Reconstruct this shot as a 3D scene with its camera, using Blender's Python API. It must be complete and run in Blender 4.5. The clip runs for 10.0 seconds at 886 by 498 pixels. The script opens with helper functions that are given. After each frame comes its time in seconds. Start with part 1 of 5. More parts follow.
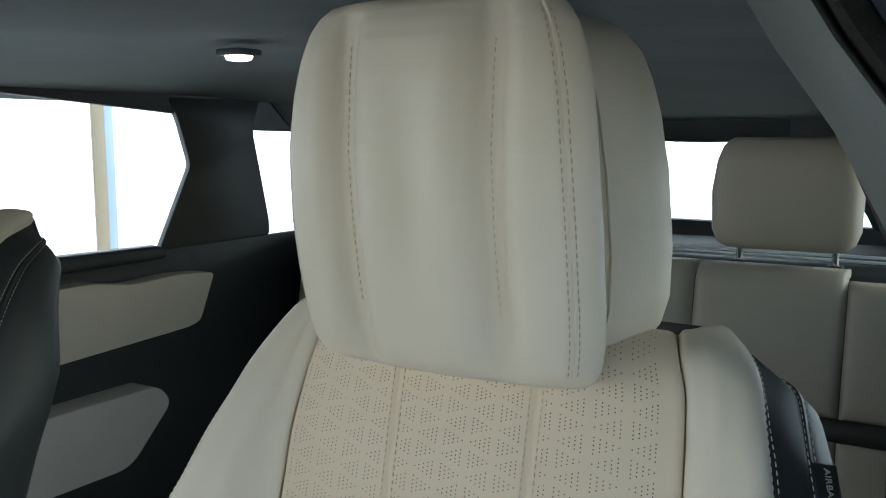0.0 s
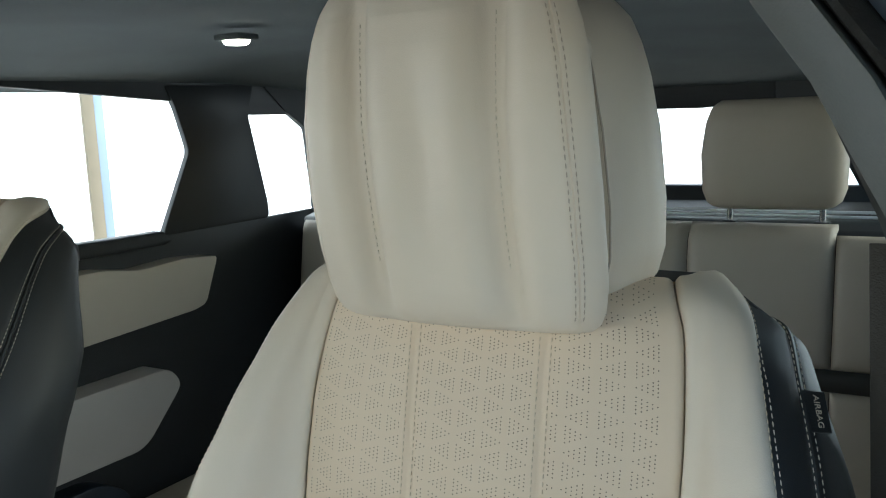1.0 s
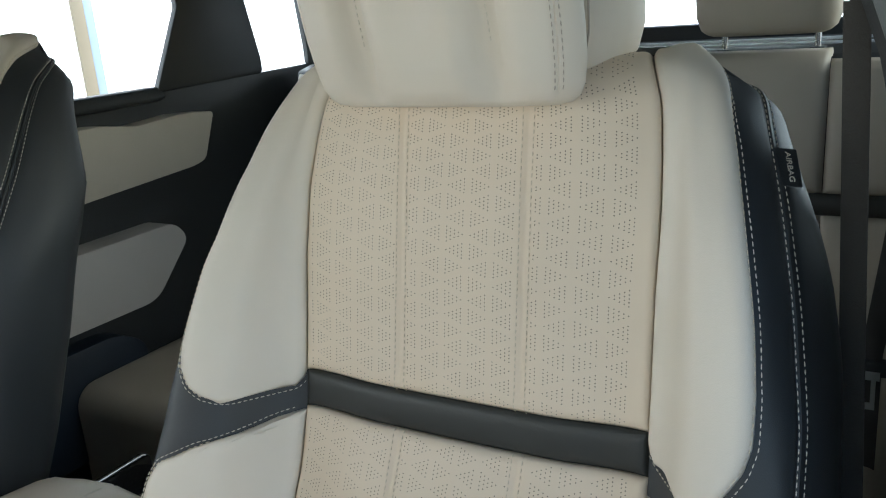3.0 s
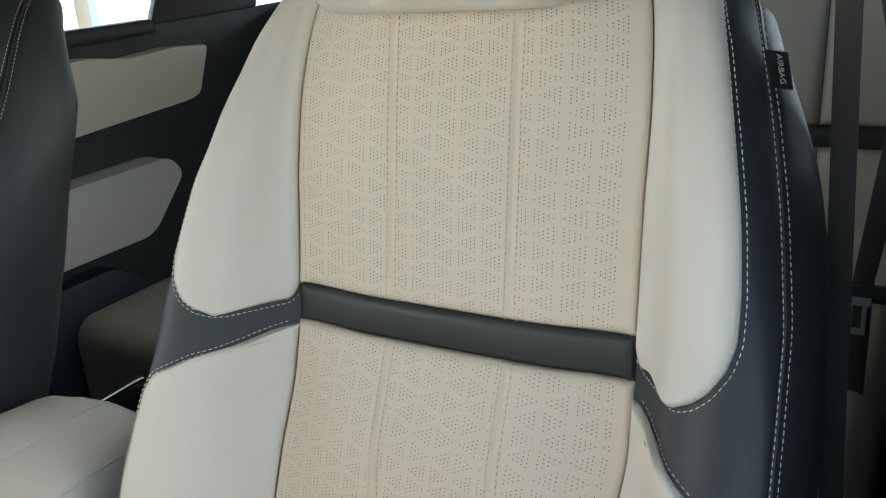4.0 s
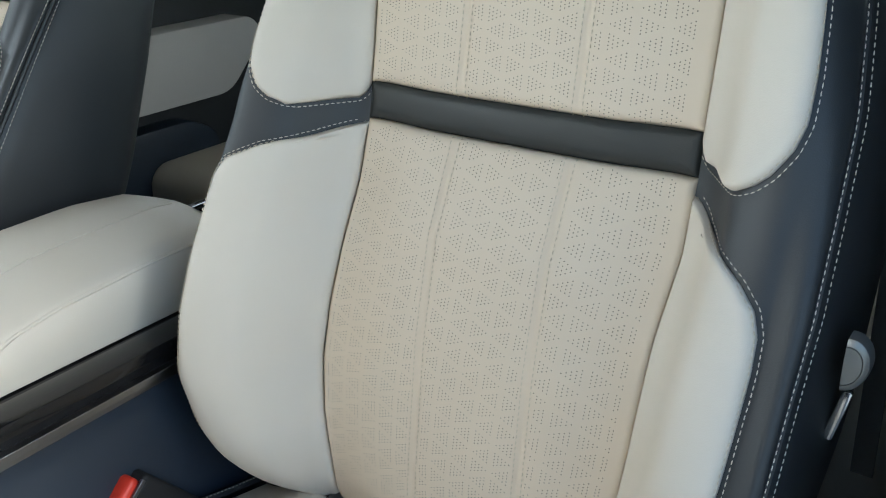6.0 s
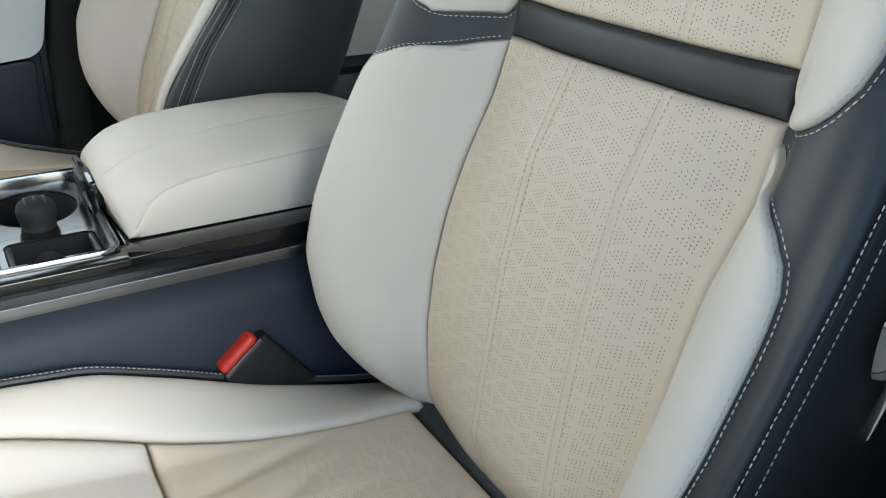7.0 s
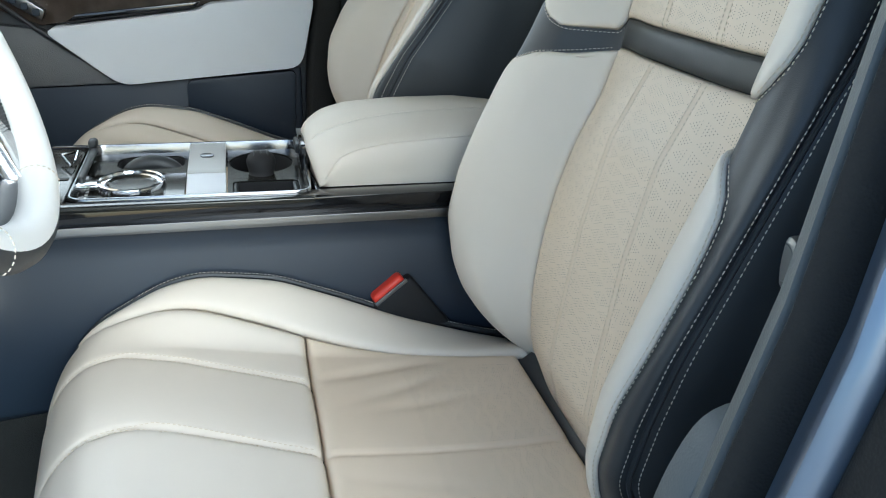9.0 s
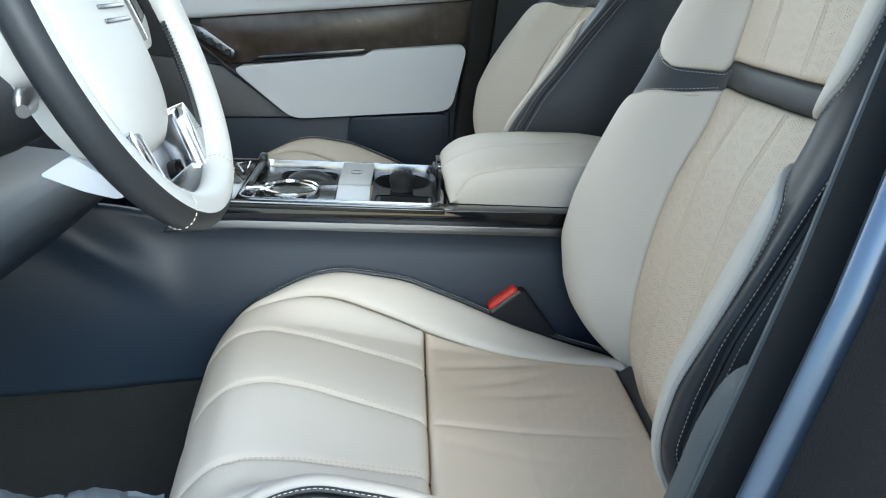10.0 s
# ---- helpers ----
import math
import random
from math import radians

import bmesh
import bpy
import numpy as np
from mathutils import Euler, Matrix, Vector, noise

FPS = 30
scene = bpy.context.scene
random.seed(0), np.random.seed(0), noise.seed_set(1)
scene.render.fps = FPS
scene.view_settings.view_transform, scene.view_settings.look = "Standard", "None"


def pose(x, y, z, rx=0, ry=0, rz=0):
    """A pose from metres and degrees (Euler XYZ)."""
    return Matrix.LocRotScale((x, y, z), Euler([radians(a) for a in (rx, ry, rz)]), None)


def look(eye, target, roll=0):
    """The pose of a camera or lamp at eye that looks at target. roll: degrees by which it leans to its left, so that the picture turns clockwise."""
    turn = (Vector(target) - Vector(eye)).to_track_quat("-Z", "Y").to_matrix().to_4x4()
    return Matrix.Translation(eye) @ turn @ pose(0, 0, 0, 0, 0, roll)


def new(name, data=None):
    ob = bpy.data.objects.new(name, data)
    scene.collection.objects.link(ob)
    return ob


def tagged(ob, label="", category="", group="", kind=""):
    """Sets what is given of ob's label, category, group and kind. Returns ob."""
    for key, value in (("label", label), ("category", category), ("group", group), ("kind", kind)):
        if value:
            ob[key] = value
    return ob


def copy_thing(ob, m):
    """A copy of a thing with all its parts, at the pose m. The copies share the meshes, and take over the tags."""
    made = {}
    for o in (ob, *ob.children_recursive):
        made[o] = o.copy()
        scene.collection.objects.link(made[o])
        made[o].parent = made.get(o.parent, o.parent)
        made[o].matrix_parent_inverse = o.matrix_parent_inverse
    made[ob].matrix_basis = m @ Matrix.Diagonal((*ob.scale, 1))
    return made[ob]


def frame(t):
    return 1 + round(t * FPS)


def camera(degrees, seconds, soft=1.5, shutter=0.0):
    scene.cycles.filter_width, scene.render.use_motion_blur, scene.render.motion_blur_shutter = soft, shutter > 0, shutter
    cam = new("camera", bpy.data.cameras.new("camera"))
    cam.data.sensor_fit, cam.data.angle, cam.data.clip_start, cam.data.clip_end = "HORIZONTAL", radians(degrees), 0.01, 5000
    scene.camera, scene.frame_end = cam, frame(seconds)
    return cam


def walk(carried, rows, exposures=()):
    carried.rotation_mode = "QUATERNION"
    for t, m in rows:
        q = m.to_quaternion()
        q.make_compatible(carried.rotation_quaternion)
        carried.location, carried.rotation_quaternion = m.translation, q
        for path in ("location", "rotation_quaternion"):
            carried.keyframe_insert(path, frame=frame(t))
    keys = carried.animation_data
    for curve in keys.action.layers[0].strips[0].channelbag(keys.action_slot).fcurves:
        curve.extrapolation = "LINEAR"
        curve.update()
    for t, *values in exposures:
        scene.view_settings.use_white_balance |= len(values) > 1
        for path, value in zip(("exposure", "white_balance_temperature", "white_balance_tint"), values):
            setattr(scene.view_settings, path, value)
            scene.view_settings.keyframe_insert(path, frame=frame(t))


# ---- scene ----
cam = camera(53.2, 10.0, soft=1.1)
PATH = [
    (0, (0.259, -0.108, 1.408), (-0.787, 1.578, 1.155), -0.1),
    (0.5, (0.264, -0.129, 1.406), (-0.764, 1.568, 1.149), -1.0),
    (1, (0.269, -0.146, 1.402), (-0.76, 1.543, 1.103), -2.5),
    (1.5, (0.277, -0.158, 1.396), (-0.753, 1.52, 1.044), -3.4),
    (2, (0.281, -0.161, 1.381), (-0.743, 1.503, 0.951), -4.1),
    (2.5, (0.285, -0.166, 1.363), (-0.735, 1.482, 0.87), -4.5),
    (3, (0.291, -0.169, 1.347), (-0.728, 1.455, 0.779), -4.9),
    (3.2, (0.294, -0.172, 1.343), (-0.724, 1.443, 0.746), -4.9),
    (4.5, (0.302, -0.178, 1.307), (-0.701, 1.404, 0.606), -5.0),
    (5, (0.308, -0.188, 1.296), (-0.692, 1.386, 0.573), -5.0),
    (5.5, (0.312, -0.197, 1.287), (-0.691, 1.342, 0.497), -5.0),
    (6, (0.318, -0.212, 1.238), (-0.784, 1.241, 0.416), -1.8),
    (7.3, (0.474, -0.093, 1.187), (-1.142, 0.742, 0.353), 0.6),
    (7.5, (0.487, -0.093, 1.193), (-1.137, 0.73, 0.366), 0.5),
    (8, (0.552, -0.087, 1.191), (-1.142, 0.618, 0.395), 0.6),
    (8.5, (0.617, -0.078, 1.177), (-1.141, 0.491, 0.413), 1.0),
    (9, (0.68, -0.069, 1.17), (-1.135, 0.362, 0.45), 1.6),
    (9.5, (0.743, -0.065, 1.16), (-1.119, 0.227, 0.489), 2.1),
    (10, (0.814, -0.049, 1.147), (-1.095, 0.052, 0.559), 2.8),
]
EXPOSURES = [(0, 0.63, 5700, 0), (1.0, 0.79, 5850, 1), (2.5, 0.88, 5850, 3), (5.5, 1.3, 5700, 2), (6.2, 1.22, 5600, 2), (7.5, 1.22, 5650, 3), (8.3, 1.2, 5500, 2), (9.0, 1.18, 5500, 1), (10, 1.07, 5450, 1)]
walk(cam, [(t, look(eye, target, roll)) for t, eye, target, roll in PATH], EXPOSURES)

# ---- light ----
world = bpy.data.worlds.new("world")
scene.world = world
world.use_nodes = True
wn = world.node_tree.nodes
sky = wn.new("ShaderNodeTexSky")
sky.sky_type, sky.sun_disc = "NISHITA", False
sky.sun_elevation, sky.sun_rotation = radians(29), radians(70)
world.node_tree.links.new(sky.outputs[0], wn["Background"].inputs[0])
wn["Background"].inputs[1].default_value = 0.15
sun = new("sun", bpy.data.lights.new("sun", "SUN"))
sun.data.energy, sun.data.angle, sun.data.color = 1.2, radians(40), (1.0, 0.96, 0.90)
sun.matrix_world = look((1.0, 0.36, 0.6), (0, 0, 0))

# area lamp added in the unseen windscreen opening, a warm fill for the sky
screen = new("windscreen_light", bpy.data.lights.new("windscreen_light", "AREA"))
screen.data.shape, screen.data.size, screen.data.size_y = "RECTANGLE", 1.25, 0.6
screen.data.energy, screen.data.color = 1.9, (1.0, 0.80, 0.53)
screen.matrix_world = look((-0.36, -0.74, 1.36), (-0.36, -0.24, 0.50))


# ---- materials ----
def material(name, base, rough=0.5, metal=0.0, grain=0.0, grain_scale=400.0, vary=0.06, vary_scale=6.0, coat=0.0, sheen=0.0):
    """A surface with two scales of colour change and a fine relief."""
    m = bpy.data.materials.new(name)
    m.use_nodes = True
    n, l = m.node_tree.nodes, m.node_tree.links
    b = n["Principled BSDF"]
    b.inputs["Roughness"].default_value, b.inputs["Metallic"].default_value = rough, metal
    b.inputs["Coat Weight"].default_value, b.inputs["Sheen Weight"].default_value = coat, sheen
    co = n.new("ShaderNodeTexCoord")
    big = n.new("ShaderNodeTexNoise")
    big.inputs["Scale"].default_value, big.inputs["Detail"].default_value = vary_scale, 6
    l.new(co.outputs["Object"], big.inputs["Vector"])
    ramp = n.new("ShaderNodeValToRGB")
    ramp.color_ramp.elements[0].position, ramp.color_ramp.elements[1].position = 0.3, 0.7
    ramp.color_ramp.elements[0].color = (*[c * (1 - vary) for c in base], 1)
    ramp.color_ramp.elements[1].color = (*[min(1, c * (1 + vary)) for c in base], 1)
    l.new(big.outputs[0], ramp.inputs[0])
    l.new(ramp.outputs[0], b.inputs["Base Color"])
    if grain:
        fine = n.new("ShaderNodeTexVoronoi")
        fine.inputs["Scale"].default_value = grain_scale
        l.new(co.outputs["Object"], fine.inputs["Vector"])
        bump = n.new("ShaderNodeBump")
        bump.inputs["Strength"].default_value, bump.inputs["Distance"].default_value = grain, 0.0006
        l.new(fine.outputs["Distance"], bump.inputs["Height"])
        l.new(bump.outputs[0], b.inputs["Normal"])
        rr = n.new("ShaderNodeMapRange")
        rr.inputs["To Min"].default_value, rr.inputs["To Max"].default_value = max(0.02, rough - 0.07), min(1, rough + 0.07)
        l.new(big.outputs[0], rr.inputs["Value"])
        l.new(rr.outputs[0], b.inputs["Roughness"])
    return m


LEATHER = material("cream_leather", (0.70, 0.63, 0.53), 0.5, grain=0.10, grain_scale=1500, vary=0.035)
INSERT = material("cream_perforated_leather", (0.725, 0.602, 0.455), 0.55, grain=0.10, grain_scale=1500, vary=0.035)
DOORGREY = material("pale_grey_trim", (0.56, 0.53, 0.50), 0.5, grain=0.08, grain_scale=900, vary=0.03)
TAUPE = material("taupe_leather", (0.46, 0.41, 0.33), 0.5, grain=0.10, grain_scale=1300, vary=0.05)
DARK = material("ebony_leather", (0.031, 0.034, 0.037), 0.46, grain=0.12, grain_scale=1300, vary=0.1)
BAND = material("ebony_band", (0.030, 0.031, 0.028), 0.5, grain=0.12, grain_scale=1300, vary=0.1)
THREAD = material("pale_thread", (0.64, 0.59, 0.50), 0.8)
THREADTAN = material("tan_thread", (0.62, 0.53, 0.40), 0.8)
THREADDARK = material("brown_thread", (0.44, 0.38, 0.31), 0.8)
HOLE = material("perforation_dark", (0.11, 0.09, 0.07), 0.9)
VINYL = material("dark_vinyl", (0.012, 0.021, 0.036), 0.45, grain=0.10, grain_scale=1300, vary=0.12)
PLASTIC = material("dark_plastic", (0.028, 0.032, 0.035), 0.5, grain=0.3, grain_scale=600, vary=0.1)
HEADLINER = material("headliner_fabric", (0.095, 0.112, 0.114), 0.95, grain=0.5, grain_scale=1200, vary=0.12)
CARPET = material("carpet", (0.010, 0.012, 0.012), 0.98, grain=1.0, grain_scale=700, vary=0.2, vary_scale=40)
GLOSS = material("gloss_black", (0.008, 0.008, 0.009), 0.06, vary=0.05)
CHROME = material("chrome", (0.75, 0.76, 0.78), 0.15, 1.0, vary=0.02)
SATIN = material("satin_metal", (0.22, 0.225, 0.235), 0.3, 1.0, vary=0.04)
SOFTWHITE = material("pale_trim", (0.66, 0.69, 0.73), 0.5, grain=0.08, grain_scale=700, vary=0.03)
WOOD = material("dark_veneer", (0.055, 0.042, 0.033), 0.25, grain=0.15, grain_scale=200, vary=0.35, vary_scale=30)
MESHMETAL = material("speaker_metal", (0.13, 0.135, 0.14), 0.4, 0.8, grain=0.8, grain_scale=900, vary=0.1)
IVORY = material("ivory_leather", (0.83, 0.83, 0.80), 0.45, grain=0.08, grain_scale=1200, vary=0.02)
RED = material("red_plastic", (0.62, 0.04, 0.02), 0.4, vary=0.05)
BODY = material("blue_grey_paint", (0.17, 0.21, 0.28), 0.3, 0.6, vary=0.05, coat=0.6)
PILLAR = material("pillar_fabric", (0.042, 0.045, 0.045), 0.85, grain=0.5, grain_scale=900, vary=0.12)
WELL = material("well_black", (0.006, 0.006, 0.007), 0.75, vary=0.1)
RUBBER = material("seal_rubber", (0.011, 0.011, 0.010), 0.85, grain=0.6, grain_scale=500, vary=0.2)
GREYPLASTIC = material("grey_plastic", (0.12, 0.13, 0.13), 0.55, grain=0.3, grain_scale=600)
WEBBING = material("belt_webbing", (0.06, 0.057, 0.053), 0.7, grain=0.6, grain_scale=900)
WALLGLOW = material("glowing_white_wall", (0.82, 0.81, 0.78), 0.8, vary=0.03, vary_scale=1.0)
# the wall emits by itself, in place of daylight, and fills the cabin
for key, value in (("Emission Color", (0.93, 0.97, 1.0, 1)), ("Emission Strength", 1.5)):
    WALLGLOW.node_tree.nodes["Principled BSDF"].inputs[key].default_value = value
POSTTAN = material("tan_post", (0.30, 0.255, 0.18), 0.7)
POSTBLUE = material("pale_blue_post", (0.36, 0.46, 0.58), 0.6)
CONCRETE = material("concrete", (0.50, 0.44, 0.36), 0.85, grain=0.5, grain_scale=60, vary=0.15, vary_scale=2)


# ---- mesh helpers ----
def mesh_object(name, verts, faces, mat, parent=None, label="", smooth=True, sharp=40):
    me = bpy.data.meshes.new(name)
    me.from_pydata([tuple(v) for v in verts], [], [tuple(f) for f in faces])
    bm = bmesh.new()
    bm.from_mesh(me)
    bmesh.ops.recalc_face_normals(bm, faces=bm.faces)
    bm.to_mesh(me)
    bm.free()
    me.materials.append(mat)
    if smooth:
        me.shade_smooth()
        me.set_sharp_from_angle(angle=radians(sharp))
    ob = new(name, me)
    if parent:
        ob.parent = parent
    if label:
        ob["label"] = label
    return ob


def thing(name, label, category, group="", kind="", at=(0, 0, 0)):
    ob = new(name)
    ob.location = at
    return tagged(ob, label, category, group, kind)


def grid_faces(nu, nv, close_u=False, close_v=False, base=0):
    f = []
    for i in range(nv - (0 if close_v else 1)):
        for j in range(nu - (0 if close_u else 1)):
            a, b = base + i * nu + j, base + i * nu + (j + 1) % nu
            c, d = base + ((i + 1) % nv) * nu + (j + 1) % nu, base + ((i + 1) % nv) * nu + j
            f.append((a, b, c, d))
    return f


def loft(name, rings, mat, parent=None, label="", caps=True, smooth=True, sharp=40):
    """Closed rings of equal count, skinned one to the next."""
    n = len(rings[0])
    verts = [p for r in rings for p in r]
    faces = grid_faces(n, len(rings), close_u=True)
    if caps:
        faces += [tuple(range(n))[::-1], tuple((len(rings) - 1) * n + k for k in range(n))]
    return mesh_object(name, verts, faces, mat, parent, label, smooth, sharp)


def box(name, lo, hi, mat, parent=None, label="", bevel=0.004, seg=3):
    bm = bmesh.new()
    bmesh.ops.create_cube(bm, size=1)
    for v in bm.verts:
        v.co = Vector([(lo[k] + hi[k]) / 2 + v.co[k] * (hi[k] - lo[k]) for k in range(3)])
    if bevel:
        bmesh.ops.bevel(bm, geom=list(bm.edges), offset=bevel, segments=seg, profile=0.5, affect="EDGES")
    return from_bm(name, bm, mat, parent, label)


def from_bm(name, bm, mat, parent=None, label="", sharp=40):
    me = bpy.data.meshes.new(name)
    bm.to_mesh(me)
    bm.free()
    me.materials.append(mat)
    me.shade_smooth()
    me.set_sharp_from_angle(angle=radians(sharp))
    ob = new(name, me)
    if parent:
        ob.parent = parent
    if label:
        ob["label"] = label
    return ob


def prism(name, poly, axis, a, b, mat, parent=None, label="", bevel=0.004, seg=2):
    """A polygon in the two axes other than axis (in x, y, z order), drawn out from a to b and bevelled."""
    bm = bmesh.new()

    def put(p, h):
        q = list(p)
        q.insert(axis, h)
        return bm.verts.new(q)
    low, high = [put(p, a) for p in poly], [put(p, b) for p in poly]
    bm.faces.new(low)
    bm.faces.new(high)
    for i in range(len(poly)):
        k = (i + 1) % len(poly)
        bm.faces.new((low[i], low[k], high[k], high[i]))
    bmesh.ops.recalc_face_normals(bm, faces=bm.faces)
    if bevel:
        bmesh.ops.bevel(bm, geom=list(bm.edges), offset=bevel, segments=seg, profile=0.5, affect="EDGES", clamp_overlap=True)
    return from_bm(name, bm, mat, parent, label)


def rounded(poly, r, n=5):
    """The polygon with each corner rounded."""
    out = []
    m = len(poly)
    for i in range(m):
        p, q, s = Vector(poly[i - 1]), Vector(poly[i]), Vector(poly[(i + 1) % m])
        d1, d2 = (p - q), (s - q)
        k = min(r, d1.length * 0.45, d2.length * 0.45)
        a, b = q + d1.normalized() * k, q + d2.normalized() * k
        for j in range(n + 1):
            t = j / n
            out.append(tuple(a * (1 - t) ** 2 + q * 2 * t * (1 - t) + b * t ** 2))
    return out


def tube(name, pts, r, mat, parent=None, label="", n=10, closed=False, squash=1.0):
    """A round bar along points."""
    pts = [Vector(p) for p in pts]
    rings = []
    m = len(pts)
    side = None
    for i, p in enumerate(pts):
        a = pts[(i - 1) % m] if (closed or i) else p
        b = pts[(i + 1) % m] if (closed or i < m - 1) else p
        d = (b - a).normalized()
        if side is None:
            side = d.orthogonal().normalized()
        side = (side - d * side.dot(d)).normalized()
        up = d.cross(side)
        rr = r(i / (m - 1)) if callable(r) else r
        rings.append([p + (side * math.cos(2 * math.pi * k / n) + up * math.sin(2 * math.pi * k / n) * squash) * rr for k in range(n)])
    verts = [p for ring in rings for p in ring]
    faces = grid_faces(n, m, close_u=True, close_v=closed)
    if not closed:
        faces += [tuple(range(n))[::-1], tuple((m - 1) * n + k for k in range(n))]
    return mesh_object(name, verts, faces, mat, parent, label)


def resample(pts, step):
    pts = np.array(pts, float)
    d = np.r_[0, np.cumsum(np.linalg.norm(np.diff(pts, axis=0), axis=1))]
    s = np.arange(0, d[-1], step)
    return np.stack([np.interp(s, d, pts[:, k]) for k in range(3)], 1)


def stitches(name, paths, mat, parent, length=0.0036, gap=0.0016, r=0.00044, label=""):
    """Rows of small thread stitches along paths, each a short spindle."""
    verts, faces = [], []
    for pts in paths:
        line = resample(pts, (length + gap) / 4)
        for i in range(0, len(line) - 4, 4):
            a, b = Vector(line[i]), Vector(line[i + 3])
            d = b - a
            if d.length < 1e-5:
                continue
            d.normalize()
            s = d.orthogonal().normalized()
            u = d.cross(s)
            k = len(verts)
            verts.append(a)
            for f in (0.25, 0.75):
                c = a.lerp(b, f)
                verts += [c + s * r, c + u * r, c - s * r, c - u * r]
            verts.append(b)
            for j in range(4):
                n = (j + 1) % 4
                faces += [(k, k + 1 + n, k + 1 + j), (k + 1 + j, k + 1 + n, k + 5 + n, k + 5 + j), (k + 5 + j, k + 5 + n, k + 9)]
    ob = mesh_object(name, verts, faces, mat, parent, label)
    return tagged(ob, kind="stuff")


# ---- front seats ----
def table(text):
    """Rows 'height: value' as two arrays."""
    pairs = [p.split(":") for p in text.split()]
    return np.array([float(a) for a, _ in pairs]), np.array([float(b) for _, b in pairs])


def soft(pair, reach=0.018):
    """The same table on fine steps, its corners rounded."""
    z = np.linspace(pair[0][0], pair[0][-1], 400)
    v = np.interp(z, *pair)
    n = int(reach / (z[1] - z[0])) | 1
    k = np.hanning(n + 2)[1:-1]
    ext = np.r_[2 * v[0] - v[n // 2:0:-1], v, 2 * v[-1] - v[-2:-n // 2 - 1:-1]]
    return z, np.convolve(ext, k / k.sum(), "valid")[: len(z)]


W_INSERT = table("0.68:0.1426 0.7:0.1409 0.72:0.1354 0.74:0.1298 0.77:0.1293 0.8:0.1336 0.85:0.1388 0.9:0.1378 0.95:0.1356 1:0.1364 1.05:0.1349 1.1:0.1346 1.16:0.1349 1.21:0.1344 1.25:0.1306 1.28:0.1261 1.3:0.1164 1.312:0.1089")
W_BOLSTER = table("0.68:0.1484 0.7:0.1744 0.72:0.1900 0.74:0.1977 0.77:0.2057 0.8:0.2125 0.85:0.2233 0.9:0.2283 0.95:0.2273 1:0.2228 1.05:0.2167 1.1:0.2132 1.16:0.2032 1.21:0.1884 1.25:0.1740 1.28:0.1603 1.3:0.1464 1.312:0.1327")
O_BOLSTER = table("0.68:0.0497 0.7:0.0010 0.72:-0.0320 0.74:-0.0552 0.77:-0.0805 0.8:-0.0956 0.85:-0.1076 0.9:-0.1042 0.95:-0.0943 1:-0.0821 1.05:-0.0656 1.1:-0.0535 1.16:-0.0392 1.21:-0.0228 1.25:-0.0033 1.28:0.0137 1.3:0.0249 1.312:0.0329")
W_SIDE = table("0.68:0.1853 0.7:0.1957 0.72:0.2049 0.74:0.2138 0.77:0.2213 0.8:0.2285 0.85:0.2334 0.9:0.2357 0.95:0.2320 1:0.2294 1.05:0.2268 1.1:0.2239 1.16:0.2146 1.21:0.2022 1.25:0.1893 1.28:0.1797 1.3:0.1709 1.312:0.1630")
O_SIDE = table("0.68:0.0411 0.7:0.0111 0.72:-0.0149 0.74:-0.0396 0.77:-0.0611 0.8:-0.0806 0.85:-0.0803 0.9:-0.0760 0.95:-0.0614 1:-0.0479 1.05:-0.0312 1.1:-0.0140 1.16:0.0035 1.21:0.0158 1.25:0.0291 1.28:0.0455 1.3:0.0586 1.312:0.0655")
O_MIDDLE = table("0.68:.02 0.70:-.008 0.75:-.03 0.80:-.032 0.90:-.032 0.98:-.024 1.02:-.010 1.047:0 1.30:0")
SHIFT = table("0.68:-0.0100 0.7:-0.0102 0.72:-0.0122 0.74:-0.0141 0.77:-0.0165 0.8:-0.0177 0.85:-0.0165 0.9:-0.0122 0.95:-0.0076 1:-0.0034 1.05:-0.0026 1.1:-0.0024 1.16:-0.0034 1.21:-0.0024 1.25:-0.0013 1.28:-0.0004 1.3:0.0002 1.312:0.0005")
# how far the outer bolster stands in and back from the inner one
IN_OUTER = table("0.68:-0.0035 0.7:-0.0044 0.72:-0.0061 0.74:-0.0078 0.77:-0.0103 0.8:-0.0124 0.85:-0.0151 0.9:-0.0175 0.95:-0.0191 1:-0.0176 1.05:-0.0130 1.1:-0.0077 1.16:-0.0035 1.21:-0.0011 1.25:0.0003 1.28:0.0014 1.3:0.0009 1.312:0.0005")
BACK_OUTER = table("0.68:-0.0121 0.7:-0.0106 0.72:-0.0074 0.74:-0.0041 0.77:0.0010 0.8:0.0062 0.85:0.0154 0.9:0.0235 0.95:0.0267 1:0.0246 1.05:0.0197 1.1:0.0145 1.16:0.0097 1.21:0.0077 1.25:0.0083 1.28:0.0103 1.3:0.0121 1.312:0.0130")
O_EDGE = table("0.68:0.0259 0.7:0.0059 0.72:-0.0094 0.74:-0.0177 0.77:-0.0234 0.8:-0.0254 0.85:-0.0246 0.9:-0.0239 0.95:-0.0182 1:-0.0030 1.05:0.0036 1.1:0.0043 1.16:0.0053 1.21:0.0074 1.25:0.0109 1.28:0.0149 1.3:0.0177 1.312:0.0191")


W_INSERT, W_BOLSTER, O_BOLSTER, W_SIDE, O_SIDE, O_EDGE = (soft(q, 0.04) for q in (W_INSERT, W_BOLSTER, O_BOLSTER, W_SIDE, O_SIDE, O_EDGE))


def lean(z):
    return 0.30 + np.where(z < 1.075, 0.155, 0.2) * (z - 1.075)


